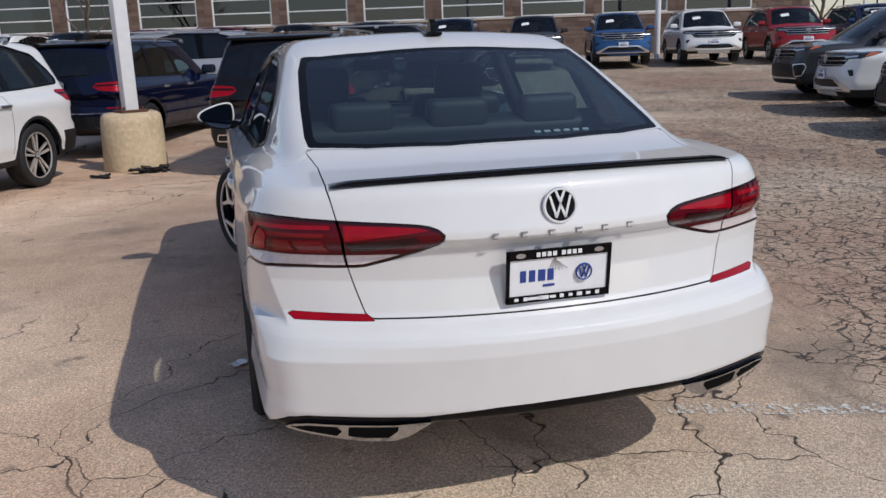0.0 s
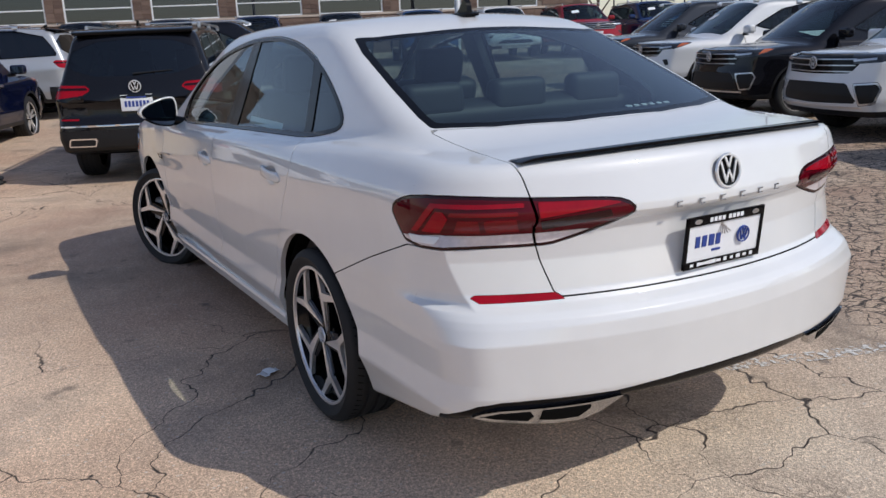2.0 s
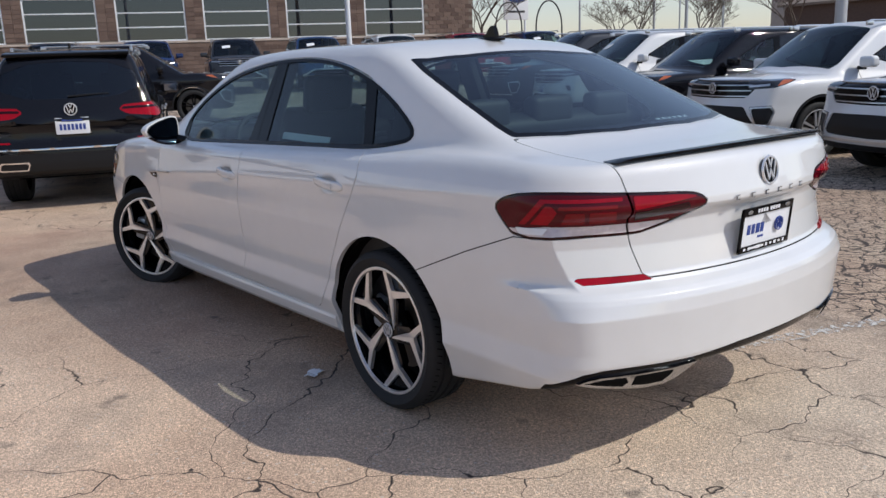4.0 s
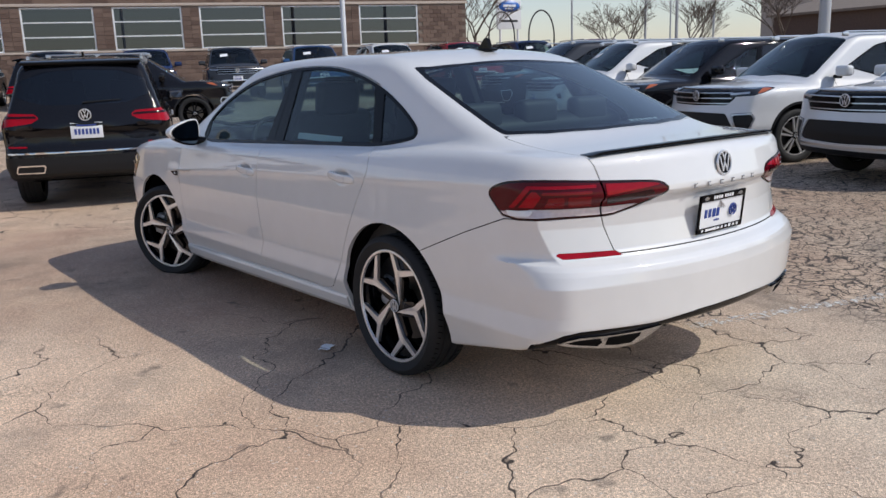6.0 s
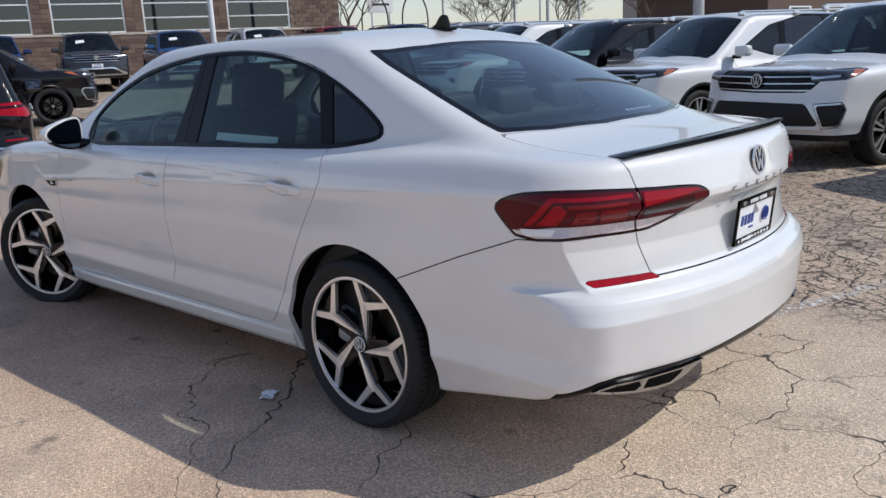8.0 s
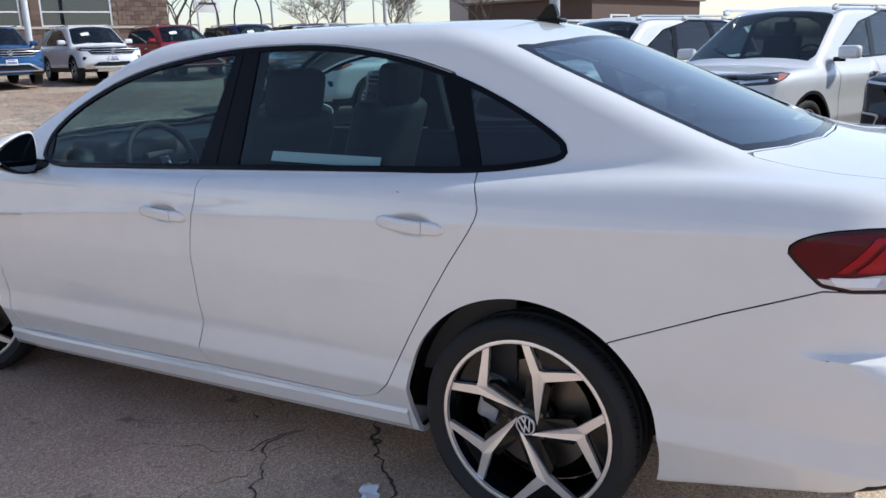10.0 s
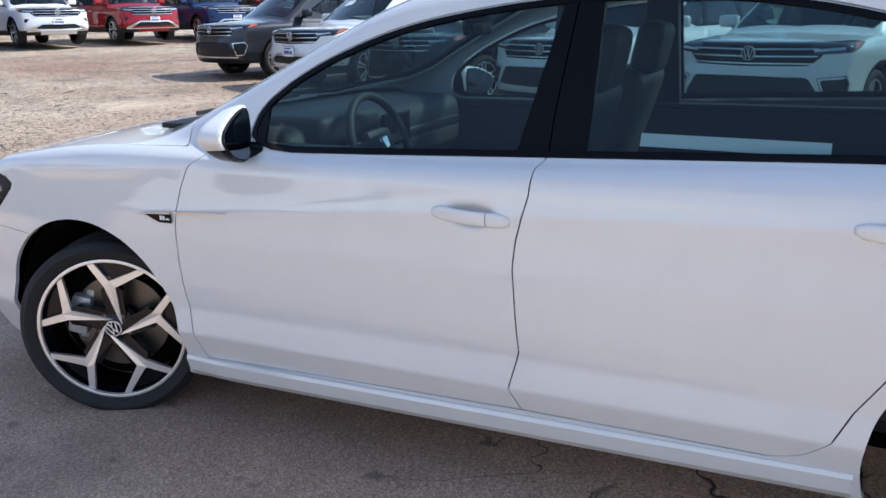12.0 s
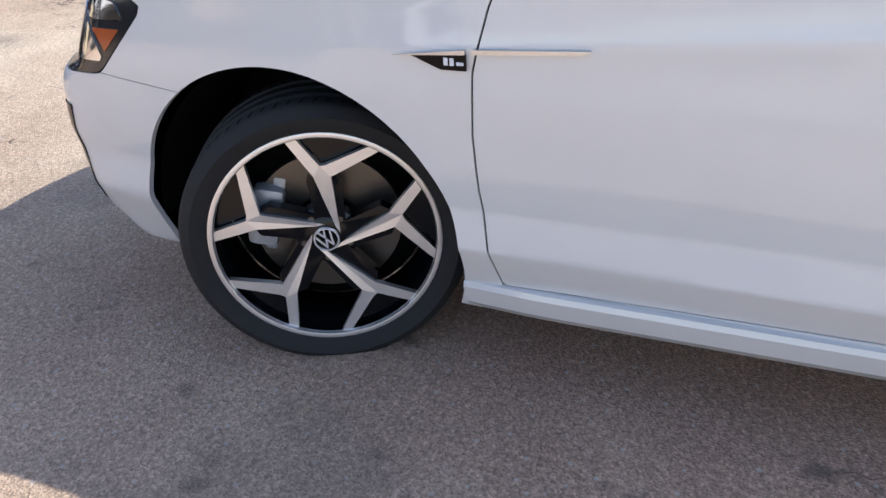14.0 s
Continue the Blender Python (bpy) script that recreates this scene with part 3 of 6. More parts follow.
WINDOW = smooth_poly([(2.17, 0.983), (2.155, 1.10), (2.05, 1.188), (1.915, 1.262), (1.72, 1.338), (1.53, 1.38), (1.28, 1.413), (1.10, 1.424), (0.82, 1.424),
                      (0.545, 1.390), (0.285, 1.320), (0.10, 1.243), (-0.035, 1.172), (-0.095, 1.125), (-0.085, 1.092), (-0.03, 1.075), (0.165, 1.046),
                      (0.52, 1.036), (1.17, 1.014), (1.71, 0.996)], 2)
REAR_PANE = [(-0.2, 0.085), (0.30, 0.09), (0.50, 0.115), (0.572, 0.145), (0.60, 0.02), (0.625, -0.25), (0.638, -0.46), (0.633, -0.535), (0.45, -0.615), (0.20, -0.675), (-0.2, -0.685)]
FRONT_PANE = [(-0.2, 1.50), (0.42, 1.46), (0.52, 1.42), (0.60, 1.80), (0.70, 2.25), (0.69, 2.36), (0.4, 2.60), (-0.2, 2.68)]
LAMP = smooth_poly([(0.345, 0.915), (0.39, 0.945), (0.476, 0.956), (0.712, 0.966), (0.98, 0.978), (1.19, 0.974), (1.29, 0.952), (1.335, 0.921),
                    (1.30, 0.88), (1.235, 0.824), (0.98, 0.830), (0.72, 0.829), (0.648, 0.833), (0.40, 0.888)], 1)
# the light guides in the two halves of the lamp
LAMP_OUTBOARD = [
    ("bright red light guide", BRIGHT_LENS, [(1.215, 0.872), (1.185, 0.872), (1.10, 0.943), (0.76, 0.943), (0.76, 0.955), (1.118, 0.955)]),
    ("bright red light block", BRIGHT_LENS, [(1.165, 0.874), (1.085, 0.874), (1.045, 0.915), (1.07, 0.934), (1.095, 0.934)]),
    ("red light block", BLOCK_LENS, [(1.03, 0.876), (0.925, 0.876), (0.925, 0.912), (1.005, 0.912)]),
    ("red light block", BLOCK_LENS, [(0.905, 0.876), (0.785, 0.876), (0.785, 0.912), (0.905, 0.912)]),
    ("thin red light guide", BLOCK_LENS, [(1.045, 0.922), (0.78, 0.922), (0.78, 0.933), (1.035, 0.933)]),
    ("bright clear reversing lens", PAPER, [(1.235, 0.861), (1.21, 0.840), (1.11, 0.840), (1.085, 0.861)]),
]
LAMP_INBOARD = [
    ("bright red light guide", BRIGHT_LENS, [(0.712, 0.955), (0.43, 0.947), (0.405, 0.936), (0.70, 0.912)]),
    ("dark red lower lens", DARK_LENS, [(0.70, 0.905), (0.45, 0.922), (0.44, 0.905), (0.70, 0.875)]),
]
REFLECTOR = [(0.765, 0.694), (0.748, 0.680), (0.532, 0.680), (0.552, 0.697), (0.752, 0.700)]
HEADLAMP = [(3.165, 0.825), (3.20, 0.85), (3.28, 0.872), (3.6, 0.84), (3.62, 0.66), (3.345, 0.668), (3.32, 0.68)]


def f_window(ax, x, y, z):
    return np.maximum(outline(y, z, WINDOW), 0.42 - ax)


def f_back(ax, x, y, z):
    return np.maximum(outline(ax, y, REAR_PANE), 1.0 - z)


def f_front(ax, x, y, z):
    return np.maximum(outline(ax, y, FRONT_PANE), 1.0 - z)


def f_arch(ax, x, y, z):
    a = np.sqrt(((y + 0.004) / 0.392) ** 2 + ((z - 0.33) / 0.389) ** 2) - 1
    b = np.sqrt(((y - 2.872) / 0.408) ** 2 + ((z - 0.325) / 0.397) ** 2) - 1
    low = np.maximum(0.33 - z, np.minimum(np.abs(y + 0.004) - 0.392, np.abs(y - 2.872) - 0.408))
    return np.maximum(np.minimum(np.minimum(a, b) * 0.39, np.maximum(low, z - 0.34)), 0.5 - ax)


def f_lamp(ax, x, y, z):
    return np.maximum(outline(ax + y + 1.15, z, LAMP), y + 0.55)


def f_reflector(ax, x, y, z):
    return np.maximum(outline(ax, z, REFLECTOR), y + 0.8)


def f_trunk(ax, x, y, z):
    edge = lines(z, 0.67, 0.515, 0.70, 0.555, 0.753, 0.572, 0.83, 0.594, 0.963, 0.618, 1.05, 0.636, 1.072, 0.625, 1.105, 0.645)
    sill = lines(ax, 0, -0.692, 0.2, -0.683, 0.45, -0.622, 0.64, -0.542)
    return np.maximum(np.maximum(ax - edge, 0.686 - z), y - sill)


def f_bumper(ax, x, y, z):
    seam = lines(y, -1.3, 0.835, -0.76, 0.826, -0.543, 0.747, -0.263, 0.633, -0.2, 0.60)
    return np.maximum(z - seam, y + 0.22)


def f_lip(ax, x, y, z):
    top = lines(ax, 0, 0.424, 0.2, 0.422, 0.42, 0.407, 0.64, 0.412, 0.74, 0.412, 0.79, 0.402, 0.83, 0.375, 0.86, 0.33)
    return np.maximum(z - np.minimum(top, lines(y, -1.0, 0.43, -0.95, 0.405, -0.83, 0.30)), y + 0.80)


def f_front_door(ax, x, y, z):
    a = lines(z, 0.27, 2.380, 0.365, 2.401, 0.50, 2.418, 0.62, 2.425, 0.745, 2.42, 0.865, 2.388, 0.937, 2.355, 0.972, 2.30, 1.0, 2.26, 1.1, 2.2, 1.5, 1.6)
    b = lines(z, 0.30, 1.243, 0.372, 1.276, 0.485, 1.247, 0.58, 1.254, 0.73, 1.262, 0.802, 1.254, 0.928, 1.221, 0.99, 1.217, 1.013, 1.198, 1.12, 1.195, 1.40, 1.168)
    return np.maximum.reduce([y - a, b - y, lines(y, 1.24, 0.302, 2.38, 0.270) - z, 0.42 - ax, np.where(z > lines(y, 0.1, 1.065, 0.5, 1.045, 1.2, 1.02, 2.2, 0.99), outline(y, z, WINDOW) - 0.004, -1.0)])


def f_rear_door(ax, x, y, z):
    b = lines(z, 0.30, 1.243, 0.372, 1.276, 0.485, 1.247, 0.58, 1.254, 0.73, 1.262, 0.802, 1.254, 0.928, 1.221, 0.99, 1.217, 1.013, 1.198, 1.12, 1.195, 1.40, 1.168)
    c = lines(z, 0.302, 0.60, 0.312, 0.55, 0.332, 0.508, 0.378, 0.458, 0.463, 0.417, 0.62, 0.326, 0.804, 0.215, 0.90, 0.150, 0.935, 0.131, 0.960, 0.127, 0.992, 0.137, 1.044, 0.166, 1.3, 0.30)
    return np.maximum.reduce([y - b, c - y, 0.302 - z, 0.42 - ax, np.where(z > lines(y, 0.1, 1.065, 0.5, 1.045, 1.2, 1.02, 2.2, 0.99), outline(y, z, WINDOW) - 0.004, -1.0)])


def f_hood(ax, x, y, z):
    edge = lines(y, 2.3, 0.80, 2.56, 0.815, 3.0, 0.80, 3.3, 0.74, 3.6, 0.6)
    return np.maximum.reduce([ax - edge, 2.40 + 0.42 * np.clip(0.8 - ax, 0, 1) - y, 0.80 - z, y - 3.55 + 0.3 * ax**2])


def f_nose(ax, x, y, z):
    return np.maximum(z - lines(y, 3.0, 0.63, 3.12, 0.650, 3.345, 0.672, 3.7, 0.67), 3.0 - y)


def f_headlamp(ax, x, y, z):
    return np.maximum(outline(y, z, HEADLAMP), 0.45 - ax)


def neg(fld, grow=0.0):
    """The outside of a field, keeping a joint of that width."""
    return lambda *a: grow - fld(*a)


def ins(fld, shrink=0.0):
    return lambda *a: fld(*a) + shrink


def left(ax, x, y, z):
    return x - MID


def right(ax, x, y, z):
    return MID - x


def logo(name, parent, size, m, ring=BADGE, field=GLOSS_BLACK):
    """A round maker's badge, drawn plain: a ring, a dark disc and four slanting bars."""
    disc = part(name, merge(lathe([(0.0, 0.001), (0.004, size * 0.9), (0.0, size * 0.92), (-0.004, size * 0.9)], 32)), field, parent, "round badge in chrome and black")
    disc.matrix_local = m
    n = 40
    bm = bmesh.new()
    rings = []
    for i in range(n):
        w = 2 * math.pi * i / n
        rings.append([bm.verts.new((h, (size - 0.006 * size / 0.05 + r) * math.cos(w), (size - 0.006 * size / 0.05 + r) * math.sin(w)))
                      for h, r in ((0.001, -0.08 * size), (0.007, -0.03 * size), (0.007, 0.06 * size), (0.001, 0.11 * size))])
    for i in range(n):
        p, q = rings[i], rings[(i + 1) % n]
        for a in range(3):
            bm.faces.new((p[a], p[a + 1], q[a + 1], q[a]))
    bmesh.ops.recalc_face_normals(bm, faces=bm.faces)
    part("ring", bm, ring, disc)
    for y0, z0, y1, z1 in ((-0.58, 0.5, -0.26, -0.6), (-0.26, -0.6, 0.0, 0.05), (0.0, 0.05, 0.26, -0.6), (0.26, -0.6, 0.58, 0.5), (-0.25, 0.8, 0.0, 0.2), (0.25, 0.8, 0.0, 0.2)):
        d = Vector((0, y1 - y0, z1 - z0)) * size
        b = box(0.004, size * 0.13, d.length + size * 0.08, (0.005, (y0 + y1) / 2 * size, (z0 + z1) / 2 * size), 0.0, Matrix.Rotation(-math.atan2(d.y, d.z), 4, "X"))
        part("stroke", b, ring, disc, smooth=0)
    return disc


def wheel(name, parent, radius, rim, width, style="star", mats=(MACHINED, RIM_BLACK), detail=64):
    """A wheel about its own x axis, outer face towards -x: tyre, rim, spokes, disc brake and cap."""
    hub = part(name, lathe([(-0.035, 0.001), (-0.035, 0.05), (-0.025, 0.06), (0.04, 0.06)], 24), mats[1], parent)
    h = width / 2
    prof = [(-h * 0.80, rim - 0.006), (-h * 0.88, rim + 0.004), (-h * 1.0, rim + 0.028), (-h * 1.03, (rim + radius) / 2 + 0.005), (-h * 0.97, radius - 0.022), (-h * 0.90, radius - 0.008), (-h * 0.8, radius - 0.002)]
    for g in (-0.42, 0.0, 0.42):
        prof += [(h * (g - 0.09), radius), (h * (g - 0.06), radius - 0.008), (h * (g + 0.06), radius - 0.008), (h * (g + 0.09), radius)]
    prof += [(h * 0.8, radius - 0.002), (h * 0.97, radius - 0.022), (h * 1.03, (rim + radius) / 2), (h, rim + 0.028), (h * 0.8, rim - 0.006)]
    tyre = part("tyre", lathe(prof, detail), RUBBER, hub, "black rubber tyre")
    # cross cuts on both shoulders
    cut = []
    for i in range(72 if style == "star" else 0):
        w = 2 * math.pi * i / 72
        for s in (-1, 1):
            cut.append(box(width * 0.12, 0.004, 0.003, (0, 0, 0), 0, Matrix.Rotation(w, 4, "X") @ Matrix.Translation((s * h * 0.65, 0, radius - 0.0022)) @ Matrix.Rotation(0.35 * s, 4, "Z")))
    if cut:
        tagged(part("tread_groove", merge(*cut), LINING, tyre, smooth=0), kind="stuff")
    part("rim", lathe([(-h * 0.86, rim - 0.012), (-h * 0.86, rim), (-h * 0.78, rim + 0.002), (-h * 0.55, rim - 0.012), (0.0, rim - 0.03), (h * 0.7, rim - 0.02), (h * 0.8, rim)], detail), mats[1], hub, "gloss black wheel rim")
    part("rim_lip", lathe([(-h * 0.80, rim - 0.013), (-h * 0.885, rim - 0.010), (-h * 0.90, rim - 0.004), (-h * 0.885, rim + 0.001), (-h * 0.80, rim + 0.002)], detail), mats[0], hub, "machined silver rim edge")
    part("dust_shield", lathe([(0.045, 0.001), (0.045, rim * 0.72), (0.07, rim - 0.024), (0.075, rim - 0.024)], 40), LINING, hub, "black shield behind the brake")
    part("brake_disc", lathe([(0.02, 0.06), (0.0, 0.075), (0.0, rim * 0.66), (0.025, rim * 0.66), (0.025, 0.06)], 40), DARK_METAL, hub, "grey steel brake disc")
    face = -h * 0.80

    def plate(poly, x0, thick, mat, nm, lb=""):
        bm = bmesh.new()
        a = [bm.verts.new((x0 + dx, r * math.sin(t), r * math.cos(t))) for r, t, dx in poly]
        fc = bm.faces.new(a)
        ext = bmesh.ops.extrude_face_region(bm, geom=[fc])["geom"]
        bmesh.ops.translate(bm, vec=(thick, 0, 0), verts=[v for v in ext if isinstance(v, bmesh.types.BMVert)])
        bmesh.ops.recalc_face_normals(bm, faces=bm.faces)
        return part(nm, bm, mat, hub, lb, smooth=0)

    def at(r, off):
        return (math.hypot(r, off), math.atan2(off, r))

    for k in range(5):
        a0 = 2 * math.pi * k / 5

        def pt(r, off, dx=0.0):
            rr, t = at(r, off)
            return (rr, t + a0, dx)

        R = rim - 0.008
        if style == "star":
            dish = 0.012

            def at_turn(r, degrees_on, dx=0.0):
                return (r, a0 - radians(degrees_on), dx)

            neck, throat, crotch, brow = at_turn(R * 0.62, 7.5), at_turn(R * 0.62, -6.5), at_turn(R * 0.725, 3), at_turn(R * 0.72, -1)
            plate([at_turn(0.034, 72, dish), neck, crotch, brow, throat, at_turn(0.036, 38, dish)], face, 0.016, mats[0], "spoke", "machined silver spoke")
            plate([throat, brow, at_turn(R * 0.985, -11.5), at_turn(R * 0.985, -17)], face, 0.016, mats[0], "spoke_fork", "machined silver fork of the spoke")
            plate([neck, at_turn(R * 0.985, 31), at_turn(R * 0.985, 25.5), crotch], face, 0.016, mats[0], "spoke_fork", "machined silver fork of the spoke")
            plate([pt(0.030, -0.046, 0.018), pt(R * 0.56, -0.040, 0.012), pt(R * 0.66, -0.014, 0.008), pt(R * 0.66, 0.014, 0.008), pt(R * 0.56, 0.036, 0.012), pt(0.045, 0.022, 0.018)], face, 0.032, mats[1], "spoke_side", "gloss black spoke flank")
            plate([at_turn(R * 0.70, 2, 0.02), at_turn(R * 0.985, 24, 0.02), at_turn(R, 6, 0.02), at_turn(R * 0.985, -11, 0.02)], face, 0.006, mats[1], "pocket", "gloss black pocket")
        else:
            for s in (-1, 1):
                plate([pt(0.04, 0.004 * s), pt(0.05, 0.026 * s), pt(R, 0.060 * s), pt(R, 0.026 * s)], face + 0.012, 0.02, mats[0], "spoke")
    for k in range(5):
        w = 2 * math.pi * (k + 0.5) / 5
        p = Vector((face + 0.03, 0.055 * math.sin(w), 0.055 * math.cos(w)))
        part("wheel_bolt", rod(p, p + Vector((-0.014, 0, 0)), 0.009, 0.008, 6), DARK_METAL, hub, smooth=0)
    part("hub_face", lathe([(face + 0.012, 0.001), (face + 0.012, 0.040), (face + 0.03, 0.072), (face + 0.06, 0.074)], 32), mats[1], hub)
    logo("hub_cap", hub, 0.031, Matrix.Translation((face + 0.008, 0, 0)) @ Matrix.Rotation(math.pi, 4, "Z") @ Matrix.Rotation(0.5, 4, "X"))
    return hub


def build_sedan():
    skin = surface(sedan, (-1.0, -1.35, 0.1), (1.06, 3.95, 1.58), 0.02)
    coarse = skin
    # a finer mesh for the tail and the sides, which carry the creases
    where = np.maximum.reduce([-0.6 - skin[0][:, 1], skin[0][:, 1] - 3.05, skin[0][:, 2] - 0.99, 0.70 - np.abs(skin[0][:, 0] - MID)])
    where = np.minimum(where, skin[0][:, 1] + 0.6)
    fine, plainer = refine(clip(skin, where), sedan, 1), clip(skin, -where)
    tail = fine[0][:, 1] + 0.78
    finest, fine = refine(clip(fine, tail), sedan, 1), clip(fine, -tail)
    fine = (np.concatenate([fine[0], finest[0]]), fine[1] + [tuple(i + len(fine[0]) for i in fc) for fc in finest[1]])
    skin = (np.concatenate([plainer[0], fine[0]]), plainer[1] + [tuple(i + len(plainer[0]) for i in fc) for fc in fine[1]])
    car = empty("white_sedan")
    tagged(car, "white sedan with black trim and red tail lamps on cracked asphalt", "car")

    def panel(name, mesh, mat, lb="", depth=0.014, parent=car, lift=0.0, smooth=40):
        return part(name, shell(mesh, depth, lift, sedan), mat, parent, lb, smooth)

    g = 0.0022
    solid = join_clip(skin, neg(f_arch))
    glassless = join_clip(solid, neg(f_window), neg(f_back), neg(f_front))
    trunk = ins(f_trunk, g)
    # the rear end
    panel("trunk_lid", join_clip(glassless, trunk, neg(f_lamp, g)), WHITE, "white boot lid", smooth=25)
    rest = join_clip(glassless, neg(f_trunk, g))
    rear_bumper = join_clip(rest, ins(f_bumper, g), neg(f_lamp, g))
    around = join_clip(rear_bumper, ins(f_reflector, -0.05))
    rear_bumper = join_clip(rear_bumper, neg(f_reflector, 0.05))
    for side in (left, right):
        panel("reflector_bed", join_clip(join_clip(around, side), neg(f_reflector, 0.001)), WHITE, "white bumper surface round the reflector", 0.004)
    panel("rear_bumper", join_clip(rear_bumper, neg(f_lip, 0.0005)), WHITE, "white rear bumper", smooth=25)
    panel("rear_lip", join_clip(rear_bumper, ins(f_lip, 0.0005)), GLOSS_BLACK, "gloss black lower edge of the bumper")
    rest = join_clip(rest, neg(f_bumper, g), neg(f_lamp, g))
    for side, tag in ((left, "left"), (right, "right")):
        panel("reflector", join_clip(join_clip(solid, side, ins(f_reflector, -0.03)), f_reflector), BRIGHT_LENS, "long narrow red reflector", 0.004)
        lamp = join_clip(join_clip(solid, side, ins(f_lamp, -0.03)), ins(f_lamp, 0.001))
        lower = lambda ax, x, y, z: z - lines(ax + y + 1.15, 0.4, 0.86, 0.56, 0.868, 0.70, 0.866, 1.1, 0.866, 1.23, 0.856)
        for nm, cut, part_of in (("tail_lamp", neg(f_trunk, 0.004), 0), ("boot_lamp", ins(f_trunk, 0.004), 1)):
            whole = join_clip(lamp, cut)
            frame_ob = panel(nm, join_clip(whole, lambda *a: -0.008 - f_lamp(*a)), DARK_LENS, "red and clear rear lamp cluster", 0.02)
            core = join_clip(whole, ins(f_lamp, 0.008))
            panel("red_lens", join_clip(core, lambda *a: -lower(*a) + 0.001), RED_LENS, "deep red lens", 0.006, frame_ob, 0.001)
            low = join_clip(core, lower)
            if len(low[1]):
                panel("clear_lens", low, CLEAR_LENS, "pale clear lens strip", 0.006, frame_ob, 0.001)
            for lit, mt, poly in LAMP_INBOARD if part_of else LAMP_OUTBOARD:
                bar = join_clip(core, lambda ax, x, y, z: outline(ax + y + 1.15, z, poly))
                if len(bar[1]):
                    panel("light_bar", bar, mt, lit, 0.003, frame_ob, 0.004)
        panel("rear_door", join_clip(rest, side, ins(f_rear_door, g)), WHITE, "white rear door", 0.02)
        panel("front_door", join_clip(rest, side, ins(f_front_door, g)), WHITE, "white front door", 0.02)
    rest = join_clip(rest, neg(f_rear_door, g), neg(f_front_door, g))
    panel("hood", join_clip(rest, ins(f_hood, g)), WHITE, "white hood")
    rest = join_clip(rest, neg(f_hood, g))
    panel("front_bumper", join_clip(rest, ins(f_nose, 0.001), neg(f_headlamp, g)), WHITE, "white front bumper")
    for side in (left, right):
        lamp = panel("headlamp", join_clip(solid, side, ins(f_headlamp, 0.001)), LAMP_GREY, "smoked headlamp with an amber inlay", 0.02)
        panel("amber_inlay", join_clip(solid, side, ins(f_headlamp, 0.016), lambda ax, x, y, z: y - 3.31 - (z - 0.75) * 0.5, lambda ax, x, y, z: z - 0.775), AMBER, "amber side marker", 0.003, lamp, 0.002)
        for y0, y1, z0, z1 in ((3.24, 3.33, 0.795, 0.838), (3.345, 3.42, 0.70, 0.825)):
            panel("reflector_cup", join_clip(solid, side, ins(f_headlamp, 0.012), lambda ax, x, y, z: np.maximum.reduce([y0 - y + 0.3 * (z - z1), y - y1, z0 - z, z - z1])), CHROME, "bright reflector", 0.003, lamp, 0.003)
    for side in (left, right):
        panel("corner_vent", join_clip(solid, side, lambda ax, x, y, z: outline(y, z, [(3.475, 0.575), (3.50, 0.50), (3.47, 0.33), (3.50, 0.29), (3.62, 0.30), (3.62, 0.56)]), lambda ax, x, y, z: 0.4 - ax), GLOSS_BLACK, "black corner vent", 0.004, lift=0.003)
    panel("body_shell", join_clip(rest, neg(f_nose, 0.001), neg(f_headlamp, g)), WHITE, "white body shell with roof and fenders", 0.02)
    # behind the joints and under the floor
    inner = (coarse[0] - 0.007 * (lambda q: q / np.linalg.norm(q, axis=1)[:, None])(slope_of(sedan, coarse[0])), coarse[1])
    inner = join_clip(inner, lambda ax, x, y, z: z - 0.97 + 0.1 * (y < -0.4), neg(f_arch, -0.0))
    panel("inner_body", inner, LINING, "dark inner body", 0)
    part("floor_pan", box(1.2, 3.7, 0.10, (MID, 1.40, 0.29), 0.03), LINING, car, "black underbody")
    for yc in (-0.004, 2.872):
        for s in (-1, 1):
            bm = bmesh.new()
            prev = None
            for i in range(25):
                w = math.pi * i / 24
                row = [bm.verts.new((MID + s * xx, yc + 0.398 * math.cos(w), 0.30 + 0.42 * math.sin(w))) for xx in (0.835, 0.50)]
                if prev:
                    bm.faces.new((prev[0], row[0], row[1], prev[1]))
                prev = row
            part("wheel_liner", bm, LINING, car, "black wheel arch liner")
            part("liner_back", box(0.02, 0.80, 0.52, (MID + s * 0.50, yc, 0.50)), LINING, car)
    # glass with its black surrounds
    for side in (left, right):
        ring = join_clip(solid, side, ins(f_window, 0.0008), lambda *a: -0.016 - f_window(*a))
        panel("window_trim", ring, GLOSS_BLACK, "gloss black window surround", 0.012, lift=0.003)
        core = join_clip(solid, side, ins(f_window, 0.016))
        b0 = lambda ax, x, y, z: y - lines(z, 1.0, 1.292, 1.40, 1.206)
        b1 = lambda ax, x, y, z: lines(z, 1.0, 1.097, 1.40, 1.097) - y
        c0 = lambda ax, x, y, z: y - lines(z, 1.05, 0.226, 1.34, 0.350)
        c1 = lambda ax, x, y, z: lines(z, 1.05, 0.160, 1.28, 0.245) - y
        a1 = lambda ax, x, y, z: y - 2.11
        split = lambda ax, x, y, z: y - lines(z, 0.99, 1.217, 1.013, 1.198, 1.12, 1.195, 1.40, 1.168)
        panel("pillar_trim", join_clip(core, b0, lambda *q: -split(*q) + 0.002), GLOSS_BLACK, "gloss black centre pillar cover", 0.01, lift=0.001)
        panel("pillar_trim", join_clip(core, b1, lambda *q: split(*q) + 0.002), GLOSS_BLACK, "gloss black centre pillar cover", 0.01, lift=0.001)
        panel("quarter_trim", join_clip(core, c0, c1), GLOSS_BLACK, "gloss black window divider", 0.01, lift=0.001)
